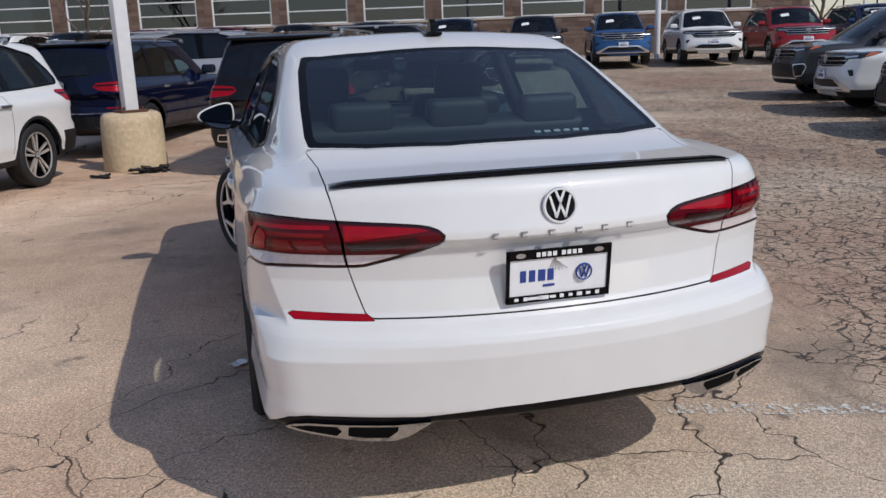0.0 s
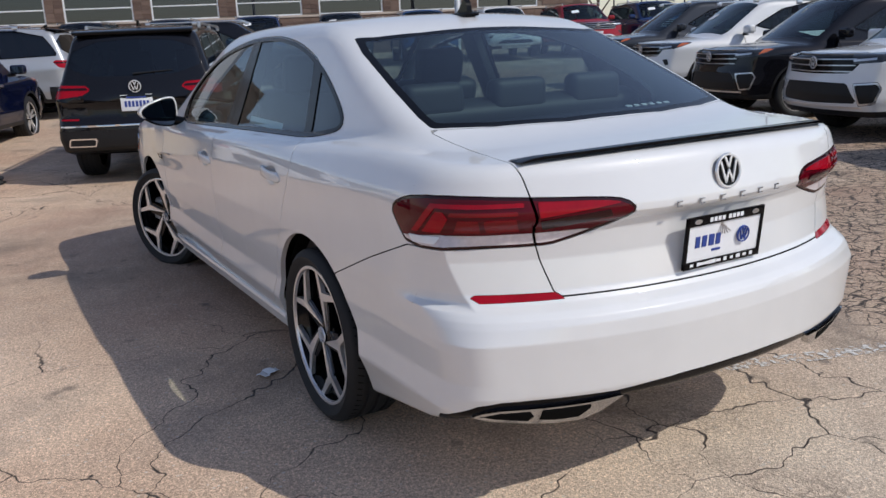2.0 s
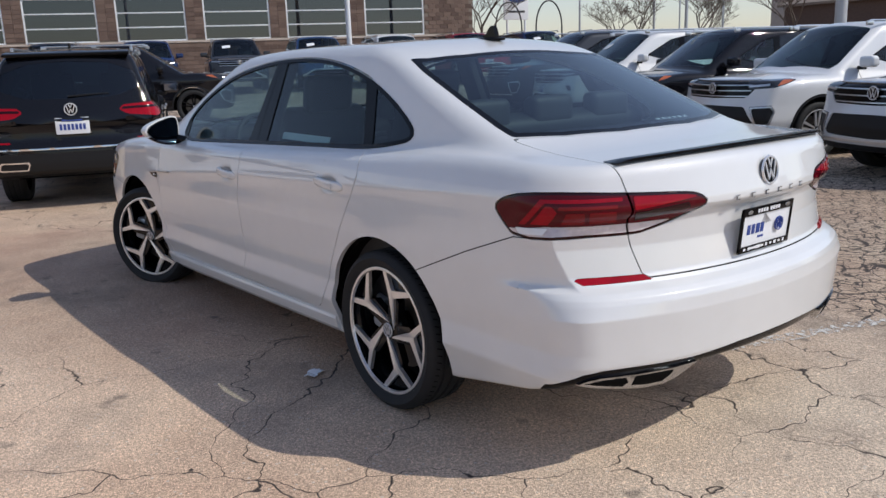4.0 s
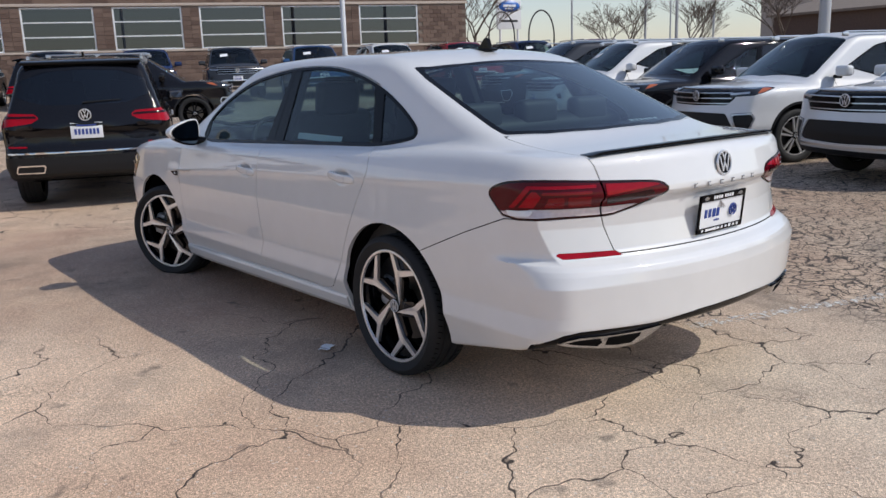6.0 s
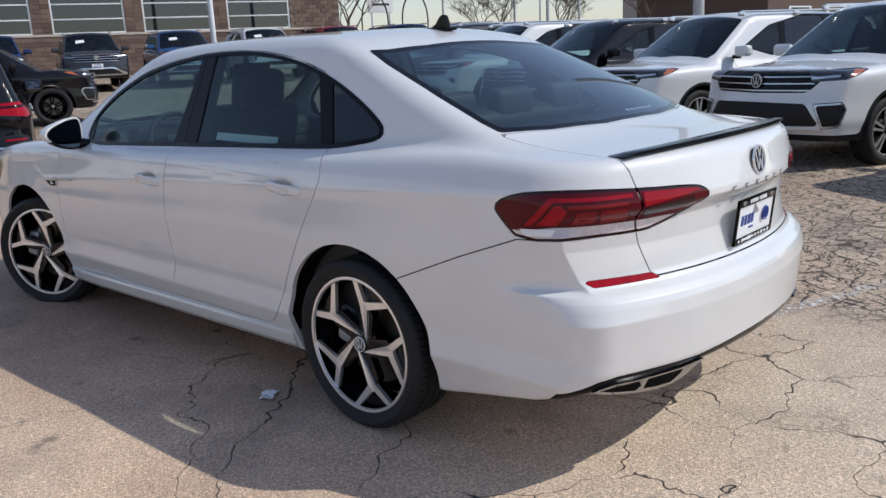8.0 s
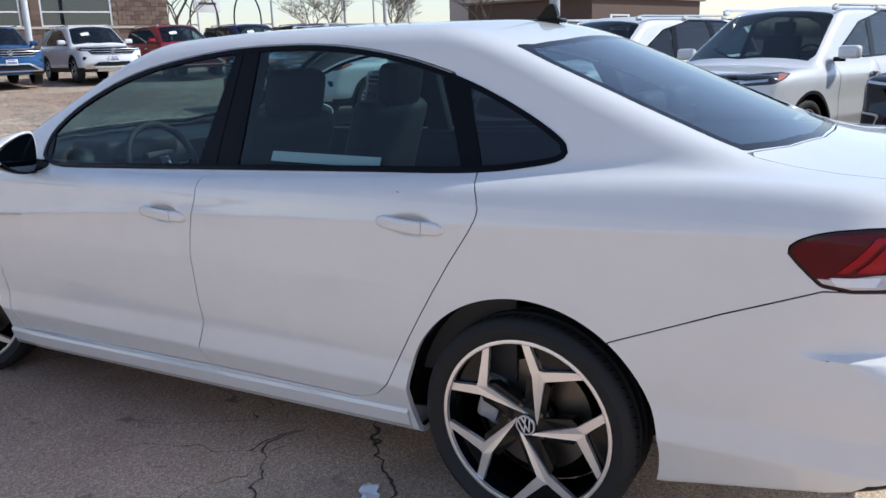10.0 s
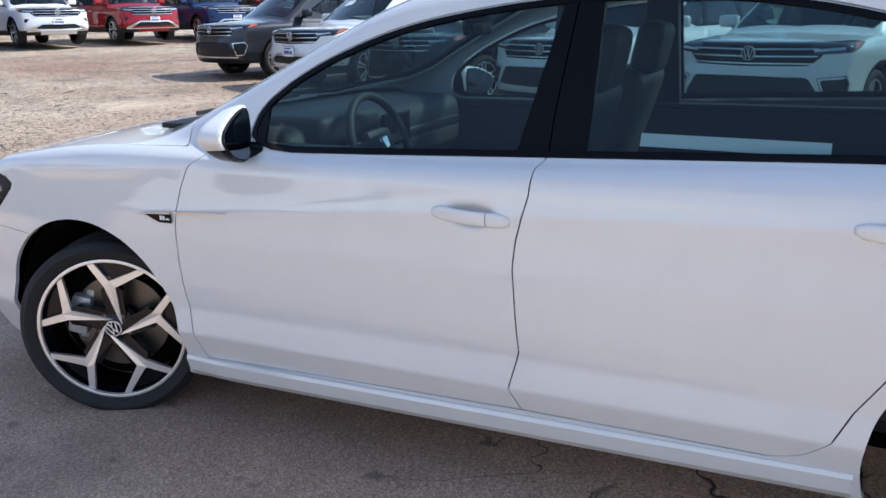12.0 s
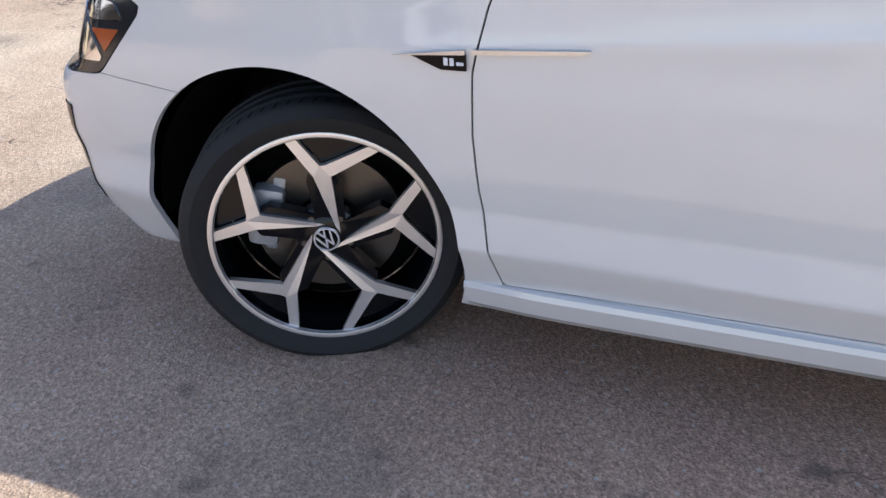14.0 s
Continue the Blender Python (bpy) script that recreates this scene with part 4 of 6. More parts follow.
        panel("mirror_sail", join_clip(core, neg(a1)), GLOSS_BLACK, "black sail panel at the mirror", 0.01)
        panel("front_window", join_clip(core, neg(b0), a1), GLASS, "lightly tinted front side window", 0, lift=-0.003)
        panel("rear_window", join_clip(core, neg(b1), neg(c0)), GLASS, "lightly tinted rear side window", 0, lift=-0.003)
        panel("quarter_window", join_clip(core, neg(c1)), DARK_GLASS, "dark fixed quarter window", 0, lift=-0.003)
    for nm, fld, mat in (("back_window", f_back, REAR_GLASS), ("windscreen", f_front, GLASS)):
        edge = panel(nm, join_clip(solid, ins(fld, 0.001), lambda *a: -0.03 - fld(*a)), GLOSS_BLACK, "tinted glass with a black printed edge", 0.006)
        panel("pane", join_clip(solid, ins(fld, 0.03)), mat, "tinted curved glass", 0, edge)
    cowl = part("cowl", box(1.15, 0.16, 0.02, (MID, 2.64, 1.015), 0.006), MATT_BLACK, car, "black cowl under the windscreen")
    for x0 in (-0.45, 0.1):
        part("wiper", rod((MID + x0, 2.66, 1.045), (MID + x0 + 0.5, 2.55, 1.065), 0.008, 0.006, 6), MATT_BLACK, car, "black wiper arm")
    return car


def sedan_details(car):
    # sill skirts
    for s in (-1, 1):
        bm = bmesh.new()
        prev = None
        for i in range(30):
            y = 0.40 + i * (2.47 - 0.40) / 29
            zt = 0.296 - 0.028 * (y - 0.4) / 2.07
            w = 0.846 - 0.012 * (y > 2.3) * (y - 2.3) / 0.17
            row = [bm.verts.new((MID + s * xx, y, zz)) for xx, zz in ((w - 0.02, zt + 0.004), (w + 0.006, zt - 0.002), (w + 0.010, zt - 0.014), (w - 0.004, zt - 0.060), (w - 0.028, zt - 0.085), (w - 0.2, zt - 0.08))]
            if prev:
                for a in range(5):
                    bm.faces.new((prev[a], row[a], row[a + 1], prev[a + 1]))
            else:
                bm.faces.new(row)
            prev = row
        bm.faces.new(prev[::-1])
        bmesh.ops.recalc_face_normals(bm, faces=bm.faces)
        part("sill_skirt", bm, WHITE, car, "white sill skirt", 25)
    # door handles
    for y0, y1, z0, z1 in ((1.497, 1.266, 0.853, 0.866), (0.464, 0.231, 0.893, 0.906)):
        for s in (-1, 1):
            yc, zc, ln = (y0 + y1) / 2, (z0 + z1) / 2, y0 - y1

            def grip(x, y, z):
                u = y - yc
                zz = z - zc - 0.055 * u
                half = np.minimum(0.0195, 0.010 + 0.36 * (ln / 2 - np.abs(u)))
                out = 0.9015 - 1.15 * u**2 - 4.0 * zz**2
                across = (x - MID) * s
                slim = lines(np.abs(u), 0.0, 0.011, 0.06, 0.013, 0.08, 0.030, 0.13, 0.035)
                return smax(smax(np.abs(zz) - half, np.abs(u) - ln / 2, 0.006), smax(across - out, out - slim - across, 0.004), 0.006)

            xm = MID + s * 0.889
            mesh = surface(grip, (xm - 0.06, yc - ln / 2 - 0.02, zc - 0.04), (xm + 0.04, yc + ln / 2 + 0.02, zc + 0.04), 0.006)
            split = yc - ln * 0.21
            h = part("door_handle", shell(clip(mesh, split + 0.001 - mesh[0][:, 1]), 0.002), WHITE, car, "white pull handle")
            part("handle_cap", shell(clip(mesh, mesh[0][:, 1] - split + 0.001), 0.002), WHITE, h, "white end cap of the handle")
    # door mirrors: pointed outwards, white above and black below
    face_poly = smooth_poly([(0.128, 0.016), (0.095, 0.046), (0.0, 0.078), (-0.06, 0.086), (-0.090, 0.076), (-0.096, 0.0), (-0.078, -0.068), (-0.045, -0.080), (0.045, -0.062), (0.112, -0.016)], 2)
    for s in (-1, 1):
        c = Vector((MID + s * 0.918, 2.128, 1.046))

        def cup(x, y, z):
            u, v, w = ((x - c.x) * s), y - c.y, z - c.z
            k = np.sqrt(np.clip(1 - (np.clip(v, 0, 1) / 0.068) ** 2, 0.03, 1))
            e = outline(u / k, w / k, face_poly) * k - 0.004
            return smax(smax(e, -0.026 - v - 0.30 * u, 0.007), v - 0.060, 0.02)

        housing = surface(cup, (c.x - 0.16, c.y - 0.12, c.z - 0.12), (c.x + 0.16, c.y + 0.16, c.z + 0.12), 0.009)
        zz = housing[0][:, 2] + 0.10 * (housing[0][:, 1] - c.y)
        mir = part("door_mirror", shell(clip(housing, (c.z - 0.026) - zz)), WHITE, car, "white door mirror with a dark lower half")
        part("lower_shell", shell(clip(housing, zz - (c.z - 0.030))), GLOSS_BLACK, mir, "gloss black lower mirror shell")
        part("mirror_foot", rod((MID + s * 0.79, 2.13, 0.985), (c.x - s * 0.05, c.y + 0.03, c.z - 0.045), 0.026, 0.030, 12), GLOSS_BLACK, mir)
        turn = Matrix.Rotation(-0.29 * s, 4, "Z")
        part("mirror_rim", slab([(x * 0.965 * s, z * 0.95) for x, z in face_poly], 0.008, Matrix.Translation((c.x, c.y - 0.031, c.z)) @ turn), MATT_BLACK, mir, smooth=0)
        part("mirror_glass", slab([(x * 0.925 * s, z * 0.90) for x, z in face_poly], 0.004, Matrix.Translation((c.x, c.y - 0.034, c.z)) @ turn), MIRROR_GLASS, mir, "dark silvered mirror glass", 0)
    # roof aerial
    fin = slab(smooth_poly([(0.0, 0.0), (0.15, 0.0), (0.135, 0.016), (0.07, 0.026), (0.035, 0.072), (0.010, 0.076), (-0.006, 0.03)], 1), 0.024)
    aerial = part("aerial_fin", fin, GLOSS_BLACK, car, "black shark fin aerial")
    aerial.matrix_local = Matrix.Translation((MID + 0.012, 0.24, 1.466)) @ Matrix.Rotation(math.pi / 2, 4, "Z")
    part("aerial_foot", box(0.07, 0.17, 0.016, (MID, 0.30, 1.481), 0.007), GLOSS_BLACK, car)
    # boot spoiler
    bm = bmesh.new()
    prev = None
    for i in range(41):
        x = -0.625 + 1.25 * i / 40
        a = abs(x)
        y = -1.045 + 0.20 * a**2 + 0.05 * a**4 * 2
        z = 1.074 - 0.045 * a**2
        taper = min(1.0, (0.632 - a) / 0.06 + 0.15)
        row = [bm.verts.new((MID + x, y + dy, z - 0.003 + dz * taper * 0.8)) for dy, dz in ((0.045, -0.002), (0.015, 0.012), (-0.03, 0.020), (-0.048, 0.018), (-0.048, 0.008), (-0.02, -0.012), (0.03, -0.012))]
        if prev:
            for k in range(7):
                bm.faces.new((prev[k], prev[(k + 1) % 7], row[(k + 1) % 7], row[k]))
        else:
            bm.faces.new(row)
        prev = row
    bm.faces.new(prev)
    bmesh.ops.recalc_face_normals(bm, faces=bm.faces)
    part("boot_spoiler", bm, GLOSS_BLACK, car, "gloss black lip spoiler")
    # badges: the maker's mark and six raised letters kept as plain blocks
    face = Matrix.Rotation(-math.pi / 2, 4, "Z")
    logo("boot_badge", car, 0.052, Matrix.Translation((MID - 0.01, -1.153, 0.985)) @ face @ Matrix.Rotation(-0.12, 4, "Y"))
    for i in range(6):
        x = -0.185 + 0.081 * i
        y = -1.166 + 0.27 * x * x
        b = merge(box(0.020, 0.005, 0.003, (0, 0, 0.008), 0.001), box(0.020, 0.005, 0.003, (0, 0, -0.006), 0.001), box(0.003, 0.004, 0.013, (-0.007, 0, 0.001)))
        part("letter_block", b, DARK_CHROME, car, "small chrome bar").matrix_local = Matrix.Translation((MID - 0.015 + x, y, 0.912))
    # number plate in a dealer's frame
    fr = merge(box(0.318, 0.010, 0.028, (0, 0, 0.064), 0.003), box(0.318, 0.010, 0.022, (0, 0, -0.069), 0.003), box(0.011, 0.010, 0.156, (-0.1535, 0, 0), 0.003), box(0.011, 0.010, 0.156, (0.1535, 0, 0), 0.003))
    plate = part("plate_frame", fr, GLOSS_BLACK, car, "black dealer plate frame")
    plate.matrix_local = Matrix.Translation((MID - 0.012, -1.152, 0.789)) @ Matrix.Rotation(0.10, 4, "X")
    part("plate", box(0.300, 0.004, 0.145, (0, 0.002, 0)), PAPER, plate, "white dealer plate")
    for i in range(8):
        part("frame_print", box(0.0115, 0.002, 0.013, (-0.066 + 0.0165 * i + (0.010 if i > 3 else 0), -0.0055, 0.064)), PAPER, plate, smooth=0)
    for x in (-0.118, 0.118):
        part("frame_print", lathe([(0, 0.001), (0.001, 0.010), (0, 0.0105)], 16), SATIN, plate).matrix_local = Matrix.Translation((x, -0.0055, 0.064)) @ face @ Matrix.Diagonal((1, 1.4, 0.7, 1))
    for i, w in enumerate((0.012, 0.012, 0.04, 0.03, 0.018, 0.012, 0.012, 0.016, 0.014, 0.012)):
        part("frame_print", box(w, 0.002, 0.008 + 0.003 * (i % 2), (-0.128 + 0.0275 * i, -0.0055, -0.067)), PAPER, plate, smooth=0)
    for i, w in enumerate((0.017, 0.018, 0.021, 0.018)):
        part("plate_print", box(w, 0.002, 0.034, (-0.108 + 0.027 * i + 0.002 * (i > 1), -0.001, 0.0)), BAR_BLUE, plate, "dark blue block print", 0)
    part("plate_print", box(0.035, 0.002, 0.007, (-0.030, -0.001, -0.032)), BAR_BLUE, plate, smooth=0)
    for k in range(6):
        part("plate_print", box(0.0015, 0.002, 0.05 - 0.004 * k, (0.006 - 0.006 * k, -0.001, 0.030), 0, Matrix.Rotation(-0.9 + 0.25 * k, 4, "Y")), SATIN, plate, smooth=0)
    logo("plate_mark", plate, 0.026, Matrix.Translation((0.075, -0.002, 0.0)) @ face, BAR_BLUE, PAPER)
    # exhaust trims: a broad chrome frame round two dark slots, running out to a point inwards
    def skin_y(a):
        lo, hi = -1.3, -0.5
        for _ in range(30):
            m = (lo + hi) / 2
            lo, hi = (m, hi) if float(sedan(np.array([MID + a]), np.array([m]), np.array([0.405]))[0]) > 0 else (lo, m)
        return lo

    depth_at = {i: skin_y(0.39 + 0.005 * i) for i in range(86)}

    def trim_y(a, z):
        k = (a - 0.39) / 0.005
        i = min(84, max(0, int(k)))
        return depth_at[i] + (depth_at[i + 1] - depth_at[i]) * (k - i) + 0.50 * max(0.0, 0.395 - z)

    def trim_top(a):
        return float(lines(a, 0.40, 0.392, 0.50, 0.384, 0.62, 0.385, 0.74, 0.388, 0.782, 0.381, 0.798, 0.368))

    def trim_low(a):
        return float(lines(a, 0.40, 0.389, 0.455, 0.340, 0.50, 0.321, 0.58, 0.321, 0.66, 0.333, 0.745, 0.350, 0.798, 0.364))

    def slot_1(a):
        k = min(1.0, (a - 0.648) / 0.012, (0.785 - a) / 0.02)
        m = (trim_top(a) + trim_low(a)) / 2
        h = max(0.001, (trim_top(a) - trim_low(a)) / 2 - 0.010) * max(k, 0.15)
        return m + h, m - h

    def slot_2(a):
        m = (trim_top(a) + trim_low(a)) / 2 + 0.003
        h = max(0.001, (trim_top(a) - trim_low(a)) / 2 - 0.012)
        return m + h, max(m - h, float(lines(a, 0.492, 0.362, 0.522, 0.330)), float(lines(a, 0.60, 0.30, 0.632, 0.345)))

    def strip(s, a0, a1, edges, out, depth):
        bm = bmesh.new()
        prev = None
        n = 36
        for i in range(n + 1):
            a = a0 + (a1 - a0) * i / n
            hi, lo = edges(a)
            lo = min(lo, hi - 0.0005)
            row = [bm.verts.new((MID + s * a, trim_y(a, z) - o, z)) for z, o in ((hi, -depth), (hi, out), (hi * 0.6 + lo * 0.4, out + 0.001), (lo, out), (lo, -depth))]
            if prev:
                for k in range(4):
                    bm.faces.new((prev[k], prev[k + 1], row[k + 1], row[k]))
            else:
                bm.faces.new(row)
            prev = row
        bm.faces.new(prev)
        bmesh.ops.recalc_face_normals(bm, faces=bm.faces)
        return bm

    for s in (-1, 1):
        trim = part("exhaust_trim", strip(s, 0.40, 0.798, lambda a: (trim_top(a), trim_low(a)), 0.008, 0.02), DARK_CHROME, car, "broad chrome exhaust trim with dark slots", 30)
        part("exhaust_slot", strip(s, 0.648, 0.785, slot_1, 0.0105, 0.0), LINING, trim, "dark slot", 0)
        part("exhaust_slot", strip(s, 0.492, 0.628, slot_2, 0.0105, 0.0), LINING, trim, "dark slot", 0)
    diff = part("diffuser", box(0.70, 0.10, 0.03, (MID, -1.0, 0.402), 0.012), LINING, car, "black diffuser under the bumper")
    for x in (-0.30, -0.12, 0.12, 0.30):
        part("fin", box(0.012, 0.10, 0.03, (MID + x, -1.06, 0.380), 0.004, Matrix.Rotation(0.3, 4, "X")), GLOSS_BLACK, diff)
    # fender badge and chrome strip
    for s in (-1, 1):
        xs = MID + s * 0.884
        m = Matrix.Translation((xs, 0, 0)) @ Matrix.Rotation(-s * math.pi / 2, 4, "Z") @ Matrix.Diagonal((1, 1, 1, 1))
        # drawn in (along, up), the along axis runs rearwards on the left side
        bad = slab([(-2.540 * -s * -1, 0.7745), (-2.478 * -s * -1, 0.750), (-2.428 * -s * -1, 0.750), (-2.428 * -s * -1, 0.780)], 0.005, m)
        bd = part("fender_badge", bad, GLOSS_BLACK, car, "black fender badge", 0)
        st = slab([(-2.575 * -s * -1, 0.771), (-2.430 * -s * -1, 0.780), (-2.430 * -s * -1, 0.789)], 0.006, m)
        part("badge_strip", st, SATIN, bd, "satin chrome strip", 0)
        for y in (2.467, 2.455):
            part("badge_print", box(0.004, 0.008, 0.014, (xs + s * 0.004, y, 0.766)), PAPER, bd, smooth=0)
        part("badge_print", box(0.004, 0.014, 0.006, (xs + s * 0.004, 2.439, 0.763)), PAPER, bd, smooth=0)
        st = slab([(-2.416 * -s * -1, 0.781), (-2.416 * -s * -1, 0.790), (-2.20 * -s * -1, 0.801), (-2.215 * -s * -1, 0.793)], 0.006, m)
        part("door_strip", st, SATIN, car, "satin chrome door strip", 0)
    # wheels; the front pair is steered to the left
    lf = Matrix.Translation((-0.737, -0.006, 0.327))
    w = wheel("wheel", car, 0.331, 0.264, 0.225)
    w.matrix_local = lf @ Matrix.Rotation(0.26, 4, "X")
    tagged(w, "five-spoke alloy wheel in black and machined silver")

    def add(m):
        made = copy_thing(w, Matrix())
        made.parent = car
        made.matrix_local = m

    add(Matrix.Translation((-0.734, 2.842, 0.313)) @ Matrix.Rotation(radians(26), 4, "Z") @ Matrix.Rotation(0.05, 4, "X"))
    add(Matrix.Translation((2 * MID + 0.737, -0.006, 0.327)) @ Matrix.Rotation(math.pi, 4, "Z"))
    add(Matrix.Translation((2 * MID + 0.722, 2.815, 0.327)) @ Matrix.Rotation(math.pi + radians(18), 4, "Z"))
    for at in (lf, Matrix.Translation((-0.734, 2.842, 0.313)) @ Matrix.Rotation(radians(26), 4, "Z")):
        cal = part("brake_caliper", merge(box(0.055, 0.075, 0.15, (-0.005, 0, 0), 0.02), box(0.03, 0.03, 0.19, (0.012, -0.02, 0), 0.008), box(0.02, 0.05, 0.05, (-0.03, 0.0, 0), 0.008)), CAST, car, "pale cast brake caliper")
        cal.matrix_local = at @ Matrix.Rotation(0.25, 4, "X") @ Matrix.Translation((0, 0.145, 0))


def sedan_cabin(car):
    """Seats, dashboard, wheel, shelf and linings, seen through the glass."""
    cab = part("cabin_floor", box(1.36, 2.9, 0.05, (MID, 1.05, 0.36)), CABIN_DARK, car, "dark cabin floor")
    for s in (-1, 1):
        part("door_lining", box(0.05, 2.2, 0.58, (MID + s * 0.755, 1.15, 0.70), 0.02), CABIN_DARK, cab, "dark door lining")
        part("belt_ledge", box(0.09, 2.15, 0.03, (MID + s * 0.74, 1.12, 0.985), 0.01), CABIN_DARK, cab)
        part("inner_pillar", box(0.05, 0.13, 0.46, (MID + s * 0.665, 1.17, 1.20), 0.015, Matrix.Rotation(-s * 0.39, 4, "Y")), CABIN_DARK, cab)
    for s in (-1, 1):
        sc = Vector((MID + s * 0.37, 1.45, 0))
        back = part("front_seat_back", box(0.50, 0.13, 0.62, (sc.x, sc.y - 0.16, 0.88), 0.06, Matrix.Rotation(0.30, 4, "X"), 4), CABIN_GREY, cab, "grey leather front seat")
        part("seat_cushion", box(0.50, 0.52, 0.16, (sc.x, sc.y + 0.15, 0.55), 0.06, None, 4), CABIN_GREY, back)
        part("head_rest", box(0.27, 0.10, 0.19, (sc.x, sc.y - 0.29, 1.245), 0.045, Matrix.Rotation(0.2, 4, "X"), 4), CABIN_DARK, back, "dark head rest")
        for d in (-0.06, 0.06):
            part("head_rest_post", rod((sc.x + d, sc.y - 0.27, 1.12), (sc.x + d, sc.y - 0.285, 1.2), 0.006), CHROME, back)
    rear = part("rear_seat_back", box(1.26, 0.14, 0.62, (MID, 0.02, 0.86), 0.06, Matrix.Rotation(0.35, 4, "X"), 4), CABIN_GREY, cab, "grey leather rear bench")
    part("bench_cushion", box(1.26, 0.55, 0.18, (MID, 0.34, 0.53), 0.06, None, 4), CABIN_GREY, rear)
    for x in (-0.38, 0.0, 0.38):
        part("head_rest", box(0.25, 0.09, 0.13, (MID + x, -0.09, 1.165), 0.04, None, 4), CABIN_GREY, rear)
    part("parcel_shelf", box(1.25, 0.55, 0.03, (MID, -0.35, 1.06), 0.01), CABIN_DARK, cab, "dark parcel shelf")
    dash = part("dashboard", box(1.40, 0.55, 0.26, (MID, 2.36, 0.90), 0.09, None, 5), CABIN_DARK, cab, "dark dashboard")
    part("dash_trim", box(1.25, 0.02, 0.03, (MID, 2.085, 0.92), 0.006), SATIN, dash, "silver trim strip")
    part("dash_trim", box(0.75, 0.02, 0.06, (MID + 0.25, 2.085, 0.86), 0.01), CABIN_GREY, dash)
    part("instrument_hood", box(0.40, 0.25, 0.10, (MID - 0.37, 2.16, 1.01), 0.04, None, 4), CABIN_DARK, dash)
    part("screen", box(0.22, 0.02, 0.13, (MID + 0.02, 2.08, 0.95), 0.01), GLOSS_BLACK, dash)
    bm = bmesh.new()
    n, k = 40, 10
    rings = [[bm.verts.new(((0.175 + 0.015 * math.cos(b)) * math.cos(a), 0.015 * math.sin(b), (0.175 + 0.015 * math.cos(b)) * math.sin(a)))
              for b in (2 * math.pi * j / k for j in range(k))] for a in (2 * math.pi * i / n for i in range(n))]
    for i in range(n):
        for j in range(k):
            bm.faces.new((rings[i][j], rings[(i + 1) % n][j], rings[(i + 1) % n][(j + 1) % k], rings[i][(j + 1) % k]))
    sw = part("steering_wheel", bm, CABIN_DARK, cab, "dark leather steering wheel")
    part("wheel_boss", merge(box(0.16, 0.05, 0.12, (0, 0.01, 0), 0.03), box(0.34, 0.02, 0.03, (0, 0.005, 0.01), 0.006), box(0.03, 0.02, 0.17, (0, 0.005, -0.09), 0.006)), CABIN_DARK, sw)
    part("boss_trim", box(0.05, 0.006, 0.05, (0, -0.016, 0), 0.003), CHROME, sw)
    sw.matrix_local = Matrix.Translation((MID - 0.37, 1.93, 0.95)) @ Matrix.Rotation(-0.35, 4, "X")
    part("cabin_mirror", box(0.24, 0.03, 0.065, (MID, 1.72, 1.335), 0.02), GLOSS_BLACK, cab, "cabin mirror")
    # papers left on the window and the shelf
    part("window_card", box(0.002, 0.44, 0.034, (MID - 0.752, 0.745, 1.062), 0, Matrix.Rotation(0.40, 4, "Y") @ Matrix.Rotation(0.015, 4, "X")), PAPER, cab, "white paper strip at the window foot", 0)
    for i in range(6):
        part("shelf_print", box(0.022, 0.014, 0.003, (MID + 0.16 + 0.036 * i, -0.555, 1.128 - 0.0), 0, Matrix.Rotation(0.38, 4, "X")), PAPER, cab, smooth=0)


hero = build_sedan()
sedan_details(hero)
sedan_cabin(hero)

# ---- the parked utilities ----
PAINT_PARTS = ("body", "tailgate", "hood", "door_mirror")


class Shape:
    """The sizes of one kind of utility and the fields that cut its panels."""

    def __init__(self, length, half, high, wheelbase, rear_hang, belt, window, arch):
        self.length, self.half, self.high, self.wb, self.y0, self.y1, self.belt = length, half, high, wheelbase, -rear_hang, length - rear_hang, belt
        self.f = suv(length, half, high, wheelbase, rear_hang, 1.0, belt)
        self.window, self.arch = smooth_poly(window, 1), arch
        self.skin = surface(self.f, (-half - 0.1, self.y0 - 0.1, 0.2), (half + 0.1, self.y1 + 0.1, high + 0.1), 0.045)

    def cut(self, mesh, *fields):
        for fld in fields:
            p = mesh[0]
            if not len(p):
                return mesh
            mesh = clip(mesh, fld(np.abs(p[:, 0]), p[:, 0], p[:, 1], p[:, 2]))
        return mesh


